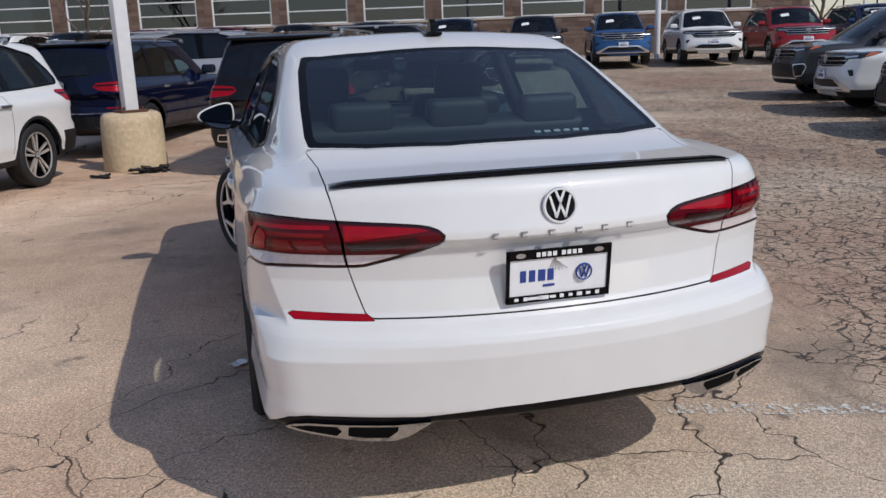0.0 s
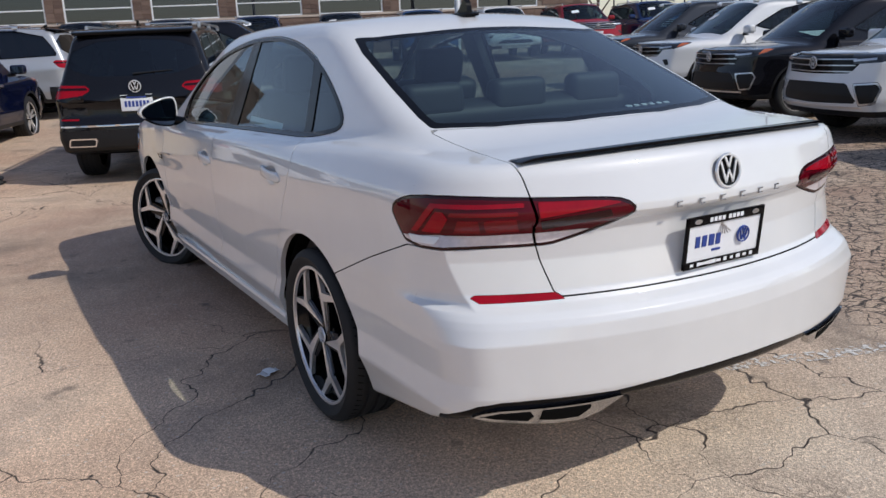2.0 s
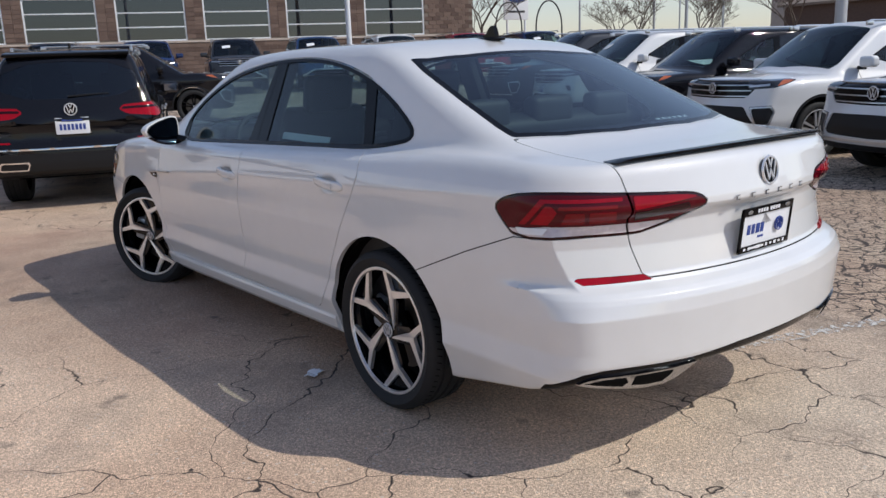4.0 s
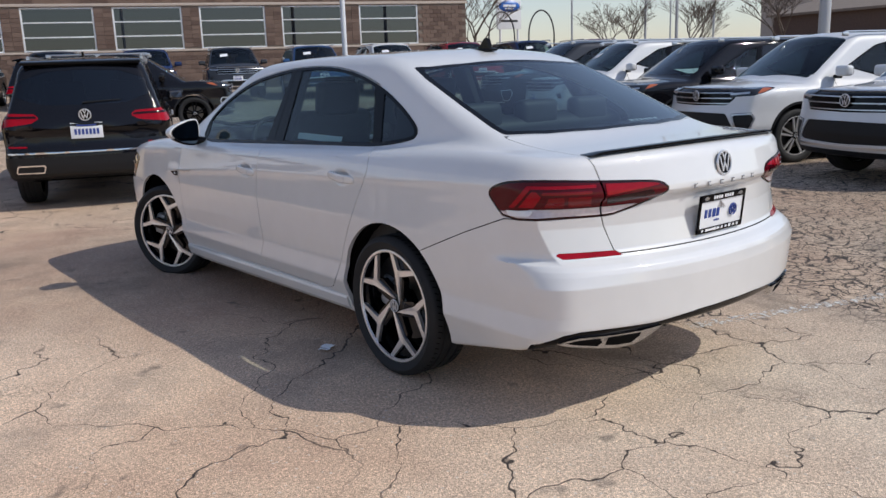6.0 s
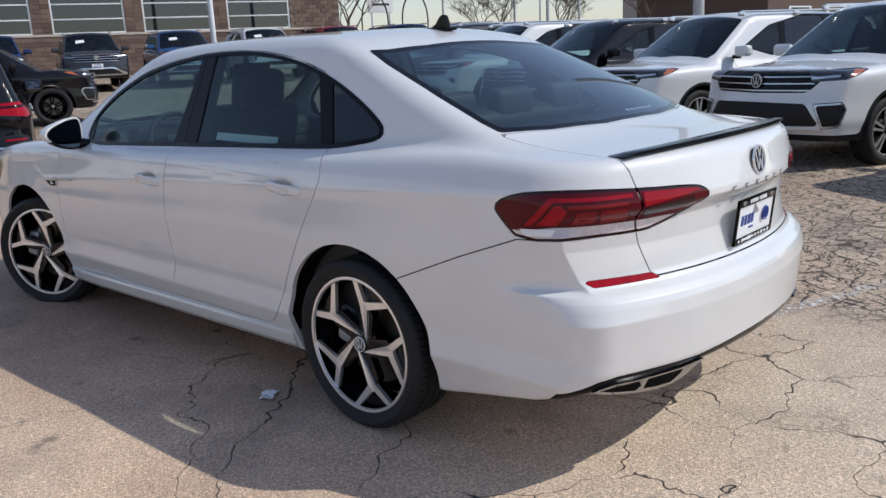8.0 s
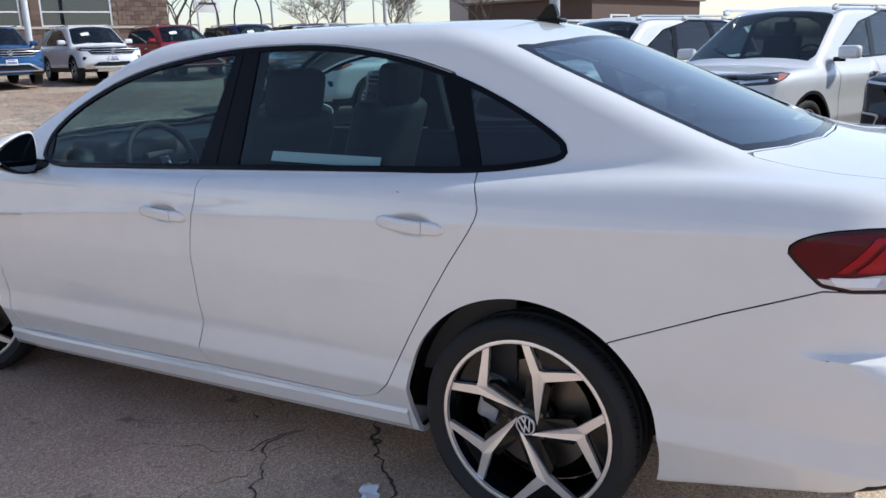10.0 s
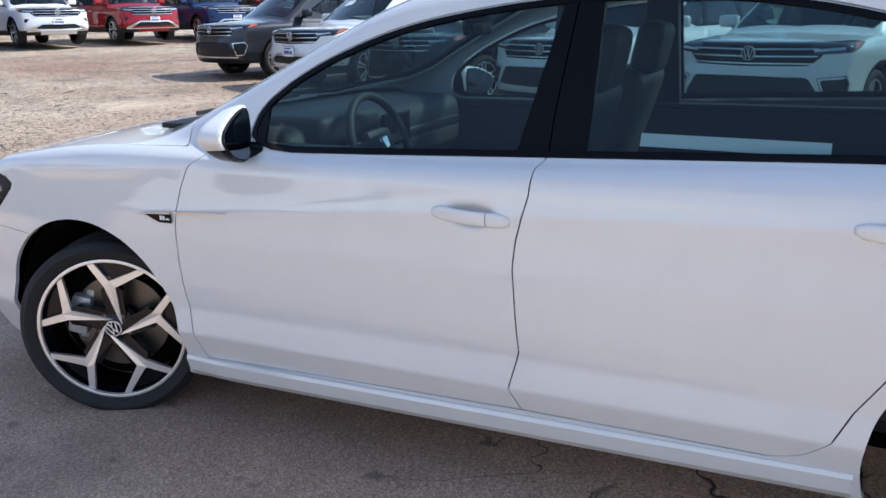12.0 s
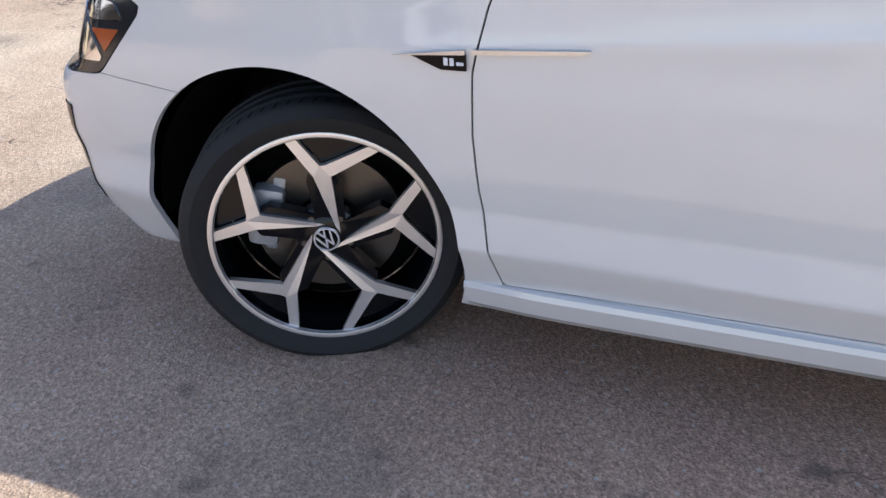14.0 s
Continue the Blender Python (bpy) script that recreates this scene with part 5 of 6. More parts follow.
def build_utility(S, front, label, rails=True, wheel_mats=(MACHINED, GLOSS_BLACK)):
    """One utility with its parts; front is 'vents' or 'skid'."""
    car = empty("utility_car")
    tagged(car, label, "car")
    y0, y1, wb, belt = S.y0, S.y1, S.wb, S.belt

    def put(name, mesh, mat, lb="", depth=0.015, lift=0.0, parent=car):
        if len(mesh[1]):
            return part(name, shell(mesh, depth, lift, S.f), mat, parent, lb, 35)

    def arch(ax, x, y, z):
        a = np.sqrt((y**2 + (z - 0.36) ** 2)) - S.arch
        b = np.sqrt(((y - wb) ** 2 + (z - 0.36) ** 2)) - S.arch
        return np.maximum(np.minimum(a, b), 0.55 - ax)

    def win(ax, x, y, z):
        return np.maximum(outline(y, z, S.window), 0.45 - ax)

    def wind(ax, x, y, z):
        return np.maximum(outline(ax, y, [(-0.2, wb - 0.98), (S.half - 0.34, wb - 1.0), (S.half - 0.20, wb - 0.36), (S.half - 0.23, wb - 0.25), (-0.2, wb - 0.10)]), belt + 0.02 - z)

    def back(ax, x, y, z):
        return np.maximum(outline(ax, z, smooth_poly([(-0.4, belt + 0.09), (S.half - 0.22, belt + 0.11), (S.half - 0.28, S.high - 0.22), (-0.4, S.high - 0.17)], 1)), y - y0 - 0.55)

    def clad(ax, x, y, z):
        return np.maximum(np.minimum(z - 0.43, arch(ax, x, y, z) - 0.045), 0.5 - ax) if front == "skid" else np.minimum(z - 0.37, np.maximum(arch(ax, x, y, z) - 0.035, 0.5 - ax))

    def q(ax, y):
        return ax + 0.8 * (y1 - y)

    def lamp(ax, x, y, z):
        return np.maximum.reduce([outline(q(ax, y), z, [(0.70, 1.025), (1.30, 1.035), (1.42, 1.02), (1.30, 0.965), (1.15, 0.925), (0.74, 0.905)]), y1 - 0.75 - y])

    def grille(ax, x, y, z):
        return np.maximum.reduce([outline(ax, z, [(-0.4, 1.035), (0.66, 1.025), (0.70, 0.90), (0.60, 0.80), (-0.4, 0.78)]), y1 - 0.5 - y])

    def intake(ax, x, y, z):
        return np.maximum.reduce([outline(ax, z, [(-0.4, 0.70), (0.60, 0.69), (0.76, 0.46), (-0.4, 0.43)] if front == "vents" else [(-0.4, 0.60), (0.46, 0.60), (0.66, 0.47), (-0.4, 0.44)]), y1 - 0.5 - y])

    def vent(ax, x, y, z):
        return np.maximum.reduce([outline(q(ax, y), z, [(0.76, 0.69), (1.12, 0.71), (1.18, 0.63), (1.10, 0.45), (0.88, 0.43), (0.80, 0.60)]), y1 - 0.6 - y])

    def tail(ax, x, y, z):
        return np.maximum.reduce([outline(ax + 0.9 * (y - y0), z, [(0.52, 1.02), (0.60, 1.065), (1.15, 1.09), (1.22, 1.05), (1.16, 0.955), (0.98, 0.93), (0.60, 0.965)]), y - y0 - 0.6])

    def both(fld, k=0.0):
        return lambda *a: k - fld(*a)

    lft, rgt = (lambda ax, x, y, z: x), (lambda ax, x, y, z: -x)
    solid = S.cut(S.skin, both(arch))
    ends = lambda ax, x, y, z: np.where(y > wb / 2, y1 - 0.75 - y, y - y0 - 0.6) + 0 * z
    fine = refine(S.cut(solid, ends), S.f, 1)
    body = S.cut(solid, both(win), both(wind), both(back), both(tail))
    nose = [lamp, grille, intake] + ([vent] if front == "vents" else [])
    for fld in nose:
        body = S.cut(body, both(fld))
    put("cladding", S.cut(body, clad), MATT_BLACK, "black plastic cladding", lift=0.004)
    put("body", S.cut(body, both(clad)), WHITE, "painted body")
    gr = put("grille", S.cut(fine, grille), GLOSS_BLACK, "black grille with chrome bars", 0.02, -0.01)
    for z0 in (0.815, 0.885, 0.955, 1.018):
        put("grille_bar", S.cut(fine, lambda ax, x, y, z: z - z0 - 0.01 * ax - 0.006, lambda ax, x, y, z: z0 - 0.006 - z + 0.01 * ax, lambda ax, x, y, z: ax - 0.655 + 0.3 * np.clip(0.88 - z0, 0, 1), lambda ax, x, y, z: y1 - 0.5 - y), SATIN, "chrome bar", 0.02, 0.006, gr)
    if gr is not None:
        logo("front_badge", gr, 0.075, Matrix.Translation((0, y1 - 0.040, 0.918)) @ Matrix.Rotation(math.pi / 2, 4, "Z"))
    if front == "skid":
        put("skid_bar", S.cut(fine, lambda ax, x, y, z: outline(ax, z, [(-0.4, 0.625), (0.47, 0.625), (0.84, 0.45), (0.84, 0.395), (-0.4, 0.395)]),
                              lambda ax, x, y, z: -outline(ax, z, [(-0.4, 0.585), (0.45, 0.585), (0.70, 0.445), (0.70, 0.42), (-0.4, 0.42)]), lambda ax, x, y, z: y1 - 0.5 - y), SATIN, "silver skid trim", 0.02, 0.012)
    else:
        put("lower_strip", S.cut(fine, lambda ax, x, y, z: z - 0.425, lambda ax, x, y, z: 0.402 - z, lambda ax, x, y, z: ax - 0.80, lambda ax, x, y, z: y1 - 0.5 - y), SATIN, "silver lower strip", 0.02, 0.008)
    put("lower_intake", S.cut(fine, intake), MATT_BLACK, "black lower intake", 0.03, -0.015)
    for side in (lft, rgt):
        hl = put("headlamp", S.cut(fine, side, lamp), LAMP_GREY, "headlamp with bright reflectors", 0.02)
        put("amber_inlay", S.cut(fine, side, lambda *a: lamp(*a) + 0.012, lambda ax, x, y, z: 1.22 - q(ax, y) + 0.6 * (z - 0.99)), AMBER, "amber side lamp", 0.003, 0.002, hl)
        put("light_bar", S.cut(fine, side, lambda *a: lamp(*a) + 0.010, lambda ax, x, y, z: z - 0.967 - 0.06 * (q(ax, y) - 0.9), lambda ax, x, y, z: 0.943 + 0.06 * (q(ax, y) - 0.9) - z, lambda ax, x, y, z: q(ax, y) - 1.08), SATIN, "bright light bar", 0.003, 0.003, hl)
        if front == "vents":
            v = put("corner_vent", S.cut(fine, side, vent), MATT_BLACK, "black corner vent in a chrome frame", 0.02)
            put("vent_frame", S.cut(fine, side, lambda *a: vent(*a) + 0.008, lambda *a: -0.026 - vent(*a), lambda ax, x, y, z: 0.80 - q(ax, y) - 0.3 * (z - 0.6)), SATIN, "chrome frame", 0.01, 0.006, v)
        else:
            put("side_slot", S.cut(fine, side, lambda ax, x, y, z: outline(q(ax, y), z, [(0.86, 0.74), (1.0, 0.75), (1.04, 0.66), (0.96, 0.64)]), lambda ax, x, y, z: y1 - 0.5 - y), MATT_BLACK, "black slot in the bumper", 0.01, 0.002)
        put("rear_lamp", S.cut(fine, side, tail), BRIGHT_LENS, "red rear lamp", 0.01)
        put("lamp_band", S.cut(fine, side, lambda *a: tail(*a) + 0.012, lambda ax, x, y, z: z - 1.032 - 0.02 * ax, lambda ax, x, y, z: 1.008 + 0.02 * ax - z), DARK_LENS, "dark band in the rear lamp", 0.003, 0.003)
        ring = S.cut(solid, side, win, lambda *a: -0.02 - win(*a))
        put("window_trim", ring, GLOSS_BLACK, "black window surround", 0.01, 0.003)
        core = S.cut(solid, side, lambda *a: win(*a) + 0.02)
        b = lambda ax, x, y, z: np.abs(y - wb / 2 + 0.10 + 0.15 * (z - belt)) - 0.06
        c = lambda ax, x, y, z: np.abs(y - 0.28 - 0.25 * (z - belt)) - 0.06
        put("pillar_trim", S.cut(core, b), GLOSS_BLACK, "black pillar cover", 0.005, 0.001)
        put("pillar_trim", S.cut(core, c), GLOSS_BLACK, "black pillar cover", 0.005, 0.001)
        put("front_window", S.cut(core, both(b), lambda ax, x, y, z: wb / 2 - 0.10 - y), GLASS, "side window", 0, -0.004)
        put("rear_window", S.cut(core, both(b), both(c), lambda ax, x, y, z: y - wb / 2 + 0.10, lambda ax, x, y, z: 0.28 - y), DARK_GLASS, "dark rear side window", 0, -0.004)
        put("quarter_window", S.cut(core, both(c), lambda ax, x, y, z: y - 0.28 - 0.25 * (z - belt)), DARK_GLASS, "dark quarter window", 0, -0.004)
        # seams of the doors
        for ys in (wb - 0.62, wb / 2 - 0.10, 0.42):
            at = lambda y, z: y - ys - (0.12 * np.clip(z - 0.7, 0, 1) + 0.25 * np.clip(0.75 - z, 0, 1) if ys < 0.5 else 0 * z)
            put("door_seam", S.cut(solid, side, lambda ax, x, y, z: at(y, z) - 0.0035, lambda ax, x, y, z: -0.0035 - at(y, z),
                                   lambda ax, x, y, z: 0.44 - z, lambda ax, x, y, z: z - belt - 0.02, both(arch, 0.05), lambda ax, x, y, z: S.half - 0.25 - ax), LINING, "dark door seam", 0, 0.0015)
    put("windscreen", S.cut(solid, wind), GLASS, "windscreen", 0, -0.003)
    if front == "skid":
        put("window_sticker", S.cut(solid, wind, lambda ax, x, y, z: np.maximum(np.abs(x - 0.30) - 0.13, np.abs(y - wb + 0.62) - 0.07)), PAPER, "white sticker on the windscreen", 0, 0.004)
    put("back_window", S.cut(solid, back), DARK_GLASS, "dark back window", 0, -0.003)
    # cabin, kept dark, with two seats
    cab = part("cabin", box(S.half * 2 - 0.36, wb - 0.3, 0.5, (0, wb / 2 - 0.15, 0.83), 0.05), CABIN_DARK, car, "dark cabin")
    for s in (-1, 1):
        part("seat_back", box(0.5, 0.14, 0.6, (s * 0.4, wb / 2 - 0.28, 1.12), 0.06, Matrix.Rotation(0.2, 4, "X")), CABIN_DARK, cab)
        part("head_rest", box(0.27, 0.1, 0.19, (s * 0.4, wb / 2 - 0.36, 1.48), 0.04), CABIN_DARK, cab)
    part("dashboard", box(S.half * 2 - 0.45, 0.45, 0.2, (0, wb - 0.75, 1.03), 0.06), CABIN_DARK, cab)
    part("steering_wheel", lathe([(0.0, 0.16), (0.015, 0.18), (0.0, 0.195), (-0.015, 0.18), (0.0, 0.16)], 24, "Z"), CABIN_DARK, cab).matrix_local = Matrix.Translation((-0.4, wb - 1.05, 1.12)) @ Matrix.Rotation(1.2, 4, "X")
    part("underbody", box(S.half * 2 - 0.5, S.length - 0.8, 0.25, (0, (y0 + y1) / 2, 0.42), 0.05), LINING, car, "dark underbody")
    for yc in (0.0, wb):
        for s in (-1, 1):
            bm = bmesh.new()
            prev = None
            for i in range(17):
                w = math.pi * i / 16
                row = [bm.verts.new((s * xx, yc + (S.arch + 0.01) * math.cos(w), 0.34 + (S.arch + 0.03) * math.sin(w))) for xx in (S.half - 0.10, 0.55)]
                if prev:
                    bm.faces.new((prev[0], row[0], row[1], prev[1]))
                prev = row
            part("wheel_liner", bm, LINING, car)
    for s in (-1, 1):
        m = part("door_mirror", box(0.235, 0.13, 0.145, (s * (S.half + 0.05), wb - 0.62, belt + 0.125), 0.055, None, 5), WHITE, car, "painted door mirror")
        part("mirror_glass", box(0.17, 0.01, 0.10, (s * (S.half + 0.06), wb - 0.683, belt + 0.125), 0.004), MIRROR_GLASS, m, smooth=0)
        part("mirror_foot", box(0.12, 0.06, 0.05, (s * (S.half - 0.06), wb - 0.62, belt + 0.05), 0.015), MATT_BLACK, m)
        for ys in (wb / 2 + 0.06, 0.55):
            part("door_handle", box(0.03, 0.20, 0.035, (s * (S.half - 0.012), ys, 0.955), 0.012), SATIN, car, "door handle")
        if rails:
            rr = part("roof_rail", box(0.03, wb * 0.72, 0.03, (s * (S.half - 0.30), wb * 0.33, S.high - 0.035), 0.012), SATIN, car, "silver roof rail")
            for ys in (-0.03, wb * 0.33, wb * 0.69):
                part("rail_foot", box(0.035, 0.10, 0.06, (s * (S.half - 0.30), ys, S.high - 0.065), 0.01), SATIN, rr)
    # tail end
    low_end = lambda ax, x, y, z: y - y0 - 0.45
    put("tail_cladding", S.cut(fine, lambda ax, x, y, z: z - 0.60, lambda ax, x, y, z: 0.37 - z, low_end), MATT_BLACK, "black lower bumper", 0.01, 0.006)
    put("tail_strip", S.cut(fine, lambda ax, x, y, z: z - 0.652, lambda ax, x, y, z: 0.634 - z, lambda ax, x, y, z: ax - S.half + 0.10, low_end), CHROME, "chrome strip on the bumper", 0.01, 0.010)
    for side in (lft, rgt):
        pipe = lambda ax, x, y, z: outline(ax, z, [(0.44, 0.515), (0.74, 0.515), (0.76, 0.425), (0.47, 0.425)])
        put("exhaust_trim", S.cut(fine, side, pipe, lambda *a: -0.014 - pipe(*a), low_end), CHROME, "chrome exhaust frame", 0.01, 0.014)
        put("bumper_reflector", S.cut(fine, side, lambda ax, x, y, z: outline(ax, z, [(0.62, 0.70), (0.82, 0.705), (0.82, 0.725), (0.62, 0.72)]), low_end), BRIGHT_LENS, "narrow red reflector", 0.005, 0.005)
    logo("tail_badge", car, 0.066, Matrix.Translation((0, y0 + 0.022, 1.04)) @ Matrix.Rotation(-math.pi / 2, 4, "Z"))
    part("roof_spoiler", box(S.half * 1.35, 0.22, 0.035, (0, y0 + 0.36, S.high - 0.105), 0.014, Matrix.Rotation(0.16, 4, "X")), GLOSS_BLACK, car, "dark roof spoiler")
    part("rear_wiper", rod((-0.02, y0 + 0.095, belt + 0.12), (0.38, y0 + 0.125, belt + 0.14), 0.010, 0.006, 6), MATT_BLACK, car, "black rear wiper")
    part("roof_aerial", slab([(0, 0), (0.12, 0), (0.03, 0.06), (0, 0.06)], 0.02, Matrix.Translation((0.01, y0 + 0.6, S.high - 0.05)) @ Matrix.Rotation(math.pi / 2, 4, "Z")), GLOSS_BLACK, car, "roof aerial", 0)
    w = wheel("wheel", car, 0.365, 0.262, 0.24, "five", wheel_mats, 40)
    tagged(w, "five-spoke alloy wheel")
    w.matrix_local = Matrix.Translation((-S.half + 0.17, 0, 0.365))
    for x, y, turn in ((-S.half + 0.17, wb, 0), (S.half - 0.17, 0, math.pi), (S.half - 0.17, wb, math.pi)):
        c = copy_thing(w, Matrix())
        c.parent = car
        c.matrix_local = Matrix.Translation((x, y, 0.365)) @ Matrix.Rotation(turn, 4, "Z")
    return car


def repaint(car, mat, label, m, group=""):
    """A copy of a utility in another colour, at the pose m."""
    made = copy_thing(car, m)
    for ob in made.children_recursive:
        if ob.name.split(".")[0] in PAINT_PARTS:
            ob.material_slots[0].link = "OBJECT"
            ob.material_slots[0].material = mat
    return tagged(made, label, "car", group)


def number_card(car, y, z, face, mat=PAPER, size=(0.31, 0.16)):
    """A white dealer card or number plate with plain bars in place of writing."""
    p = part("plate", box(size[0], 0.012, size[1], (0, 0, 0), 0.004), mat, car, "number plate with plain bars")
    p.matrix_local = Matrix.Translation((0, y, z)) @ Matrix.Rotation(0 if face < 0 else math.pi, 4, "Z")
    for i in range(7):
        part("plate_bar", box(size[0] * 0.075, 0.003, size[1] * 0.36, (size[0] * (i - 3) * 0.115, -0.007, -0.012)), BAR_BLUE, p, smooth=0)
    part("plate_bar", box(size[0] * 0.6, 0.003, size[1] * 0.12, (0, -0.007, size[1] * 0.34)), BAR_BLUE, p, smooth=0)
    part("plate_rim", merge(box(size[0] + 0.02, 0.006, 0.014, (0, 0.002, size[1] / 2), 0.002), box(size[0] + 0.02, 0.006, 0.014, (0, 0.002, -size[1] / 2), 0.002)), GLOSS_BLACK, p, smooth=0)
    return p


BIG = Shape(5.0, 0.99, 1.76, 2.98, 1.02, 1.08, [(2.42, 1.115), (1.30, 1.68), (-0.45, 1.645), (-0.78, 1.20), (-0.72, 1.155)], 0.43)
SMALL = Shape(4.7, 0.92, 1.72, 2.79, 0.98, 1.05, [(2.22, 1.08), (1.10, 1.63), (-0.30, 1.60), (-0.72, 1.22), (-0.66, 1.12)], 0.42)
ROW_U, ROW_V, ROW_GAP = 5.33, 3.48, 2.735
big_vents = build_utility(BIG, "vents", "white sport utility with chrome-framed corner vents parked nose out")
big_skid = build_utility(BIG, "skid", "white sport utility with silver skid trim parked nose out")
small_one = build_utility(SMALL, "vents", "black compact utility parked facing away", True)
ROW = "utilities parked in a row, noses to the lane"
BACK = "utilities parked before the building"


def nose_pose(u, v, turn):
    """The pose that puts a big utility's nose at (u, v)."""
    ahead = BIG.y1
    a = radians(turn)
    return lot_pose(u + ahead * math.sin(a), v - ahead * math.cos(a), turn)


big_vents.matrix_world = nose_pose(ROW_U, ROW_V, 90)
tagged(big_vents, group=ROW)
row = [
    (big_vents, WHITE, "white sport utility with chrome-framed corner vents parked nose out", 1),
    (big_vents, BLACK_PAINT, "black sport utility with chrome-framed corner vents parked nose out", 2),
    (big_skid, WHITE, "white sport utility with silver skid trim and dealer plate", 3),
    (big_vents, GREY_PAINT, "dark grey sport utility with chrome-framed corner vents", 4),
    (big_vents, GREY_PAINT, "grey sport utility parked nose out beside a white one", -1),
    (big_skid, WHITE, "white sport utility parked nose out in the row", -2),
]
for src, mat, lb, k in row:
    made = repaint(src, mat, lb, nose_pose(ROW_U, ROW_V + ROW_GAP * k, 90), ROW)
    if k == 3:
        number_card(made, BIG.y1 + 0.012, 0.66, 1)
back_row = [
    (0, BLUE, "blue sport utility with silver skid trim and dealer plate"),
    (1, WHITE, "white sport utility with silver skid trim before the building"),
    (2, RED_PAINT, "red sport utility with silver skid trim and dealer plate"),
    (3, DARK_BLUE, "dark blue sport utility parked beside a red one"),
    (4, DARK_RED, "dark red sport utility parked at the end of the row"),
    (-1, GREY_PAINT, "dark grey sport utility before the brick building"),
    (-2, DARK_BLUE, "dark blue sport utility before the brick building"),
    (-3, GREY_PAINT, "dark sport utility parked before the windows"),
    (-4, BLACK_PAINT, "black sport utility parked before the windows"),
    (-5, DARK_RED, "dark red sport utility parked before the windows"),
    (-6, DARK_RED, "dark red sport utility near the bare tree"),
    (-7, BLACK_PAINT, "black sport utility near the bare tree"),
]
for k, mat, lb in back_row:
    made = repaint(big_skid, mat, lb, nose_pose(3.32 + 2.86 * k, 24.35, 180), BACK)
    number_card(made, BIG.y1 + 0.012, 0.66, 1)
big_skid.matrix_world = nose_pose(3.32 + 2.86 * -8, 24.35, 180)
tagged(big_skid, group=BACK)
# the cars on the near side of the pole
near = repaint(small_one, BLACK_PAINT, "black compact utility with red lamps and a blue plate", lot_pose(-2.58, 5.98 + 0.98, 0))
number_card(near, SMALL.y0 + 0.025, 0.87, -1, PAPER, (0.33, 0.17))
repaint(small_one, NAVY, "navy blue compact utility parked behind the lamp post", lot_pose(-6.28, 8.80, 0))
repaint(small_one, WHITE, "white compact utility parked side on with alloy wheels", lot_pose(-6.17, 5.60, 180))
repaint(big_vents, SILVER_PAINT, "silver sport utility parked side on behind the navy one", lot_pose(-6.2, 14.5, 90))
small_one.matrix_world = lot_pose(-4.0, 16.0, -90)
tagged(small_one, "black compact utility with black wheels parked side on")
for ob in small_one.children:
    if ob.name.startswith("body") or ob.name.startswith("door_mirror"):
        ob.material_slots[0].link = "OBJECT"
        ob.material_slots[0].material = BLACK_PAINT
for ob in small_one.children_recursive:
    if ob.name.split(".")[0] in ("spoke", "rim_lip"):
        ob.material_slots[0].link = "OBJECT"
        ob.material_slots[0].material = GLOSS_BLACK

# ---- the building behind the cars ----


def brick_material(name, a, b):
    m, n, l, bs = material(name)
    info = n.new("ShaderNodeObjectInfo")
    geo = n.new("ShaderNodeNewGeometry")
    s = n.new("ShaderNodeMath")
    l.new(info.outputs["Random"], s.inputs[0])
    l.new(geo.outputs["Random Per Island"], s.inputs[1])
    fr = n.new("ShaderNodeMath")
    fr.operation = "FRACT"
    l.new(s.outputs[0], fr.inputs[0])
    nz = n.new("ShaderNodeTexNoise")
    nz.inputs["Scale"].default_value = 9
    l.new(geo.outputs["Position"], nz.inputs["Vector"])
    ad = n.new("ShaderNodeMath")
    ad.operation = "MULTIPLY_ADD"
    ad.inputs[1].default_value = 0.5
    l.new(nz.outputs["Fac"], ad.inputs[0])
    l.new(fr.outputs[0], ad.inputs[2])
    r = n.new("ShaderNodeValToRGB")
    r.color_ramp.elements[0].position, r.color_ramp.elements[0].color = 0.2, (*a, 1)
    r.color_ramp.elements[1].position, r.color_ramp.elements[1].color = 1.2, (*b, 1)
    l.new(ad.outputs[0], r.inputs["Fac"])
    l.new(r.outputs["Color"], bs.inputs["Base Color"])
    bs.inputs["Roughness"].default_value = 0.85
    return m


BRICK = brick_material("brown brick", (0.095, 0.060, 0.048), (0.17, 0.115, 0.09))
MORTAR = plain("mortar", (0.20, 0.16, 0.13), 0.9, vary=0.15)
STONE = plain("pale stone band", (0.45, 0.38, 0.33), 0.8, vary=0.12)
FRAME_WHITE = plain("white window frame", (0.72, 0.74, 0.76), 0.4)
# near black: the shade of an unlit room put into the colour
ROOM_SHADE = plain("unlit room shade", (0.03, 0.035, 0.04), 0.9)
WALL_V, BASE = 37.0, 0.88
W_LEFT, W_STEP, W_WIDE, SILL_Z, HEAD_Z, END_U = 7.42, 3.765, 2.99, 2.75, 4.64, 12.96
WINDOWS = range(-9, 1)


def on_wall(ob, u=0.0, z=0.0, out=0.0):
    p = LU * u + LV * (WALL_V - out)
    ob.matrix_world = pose(p.x, p.y, z, 0, 0, LOT)
    return ob


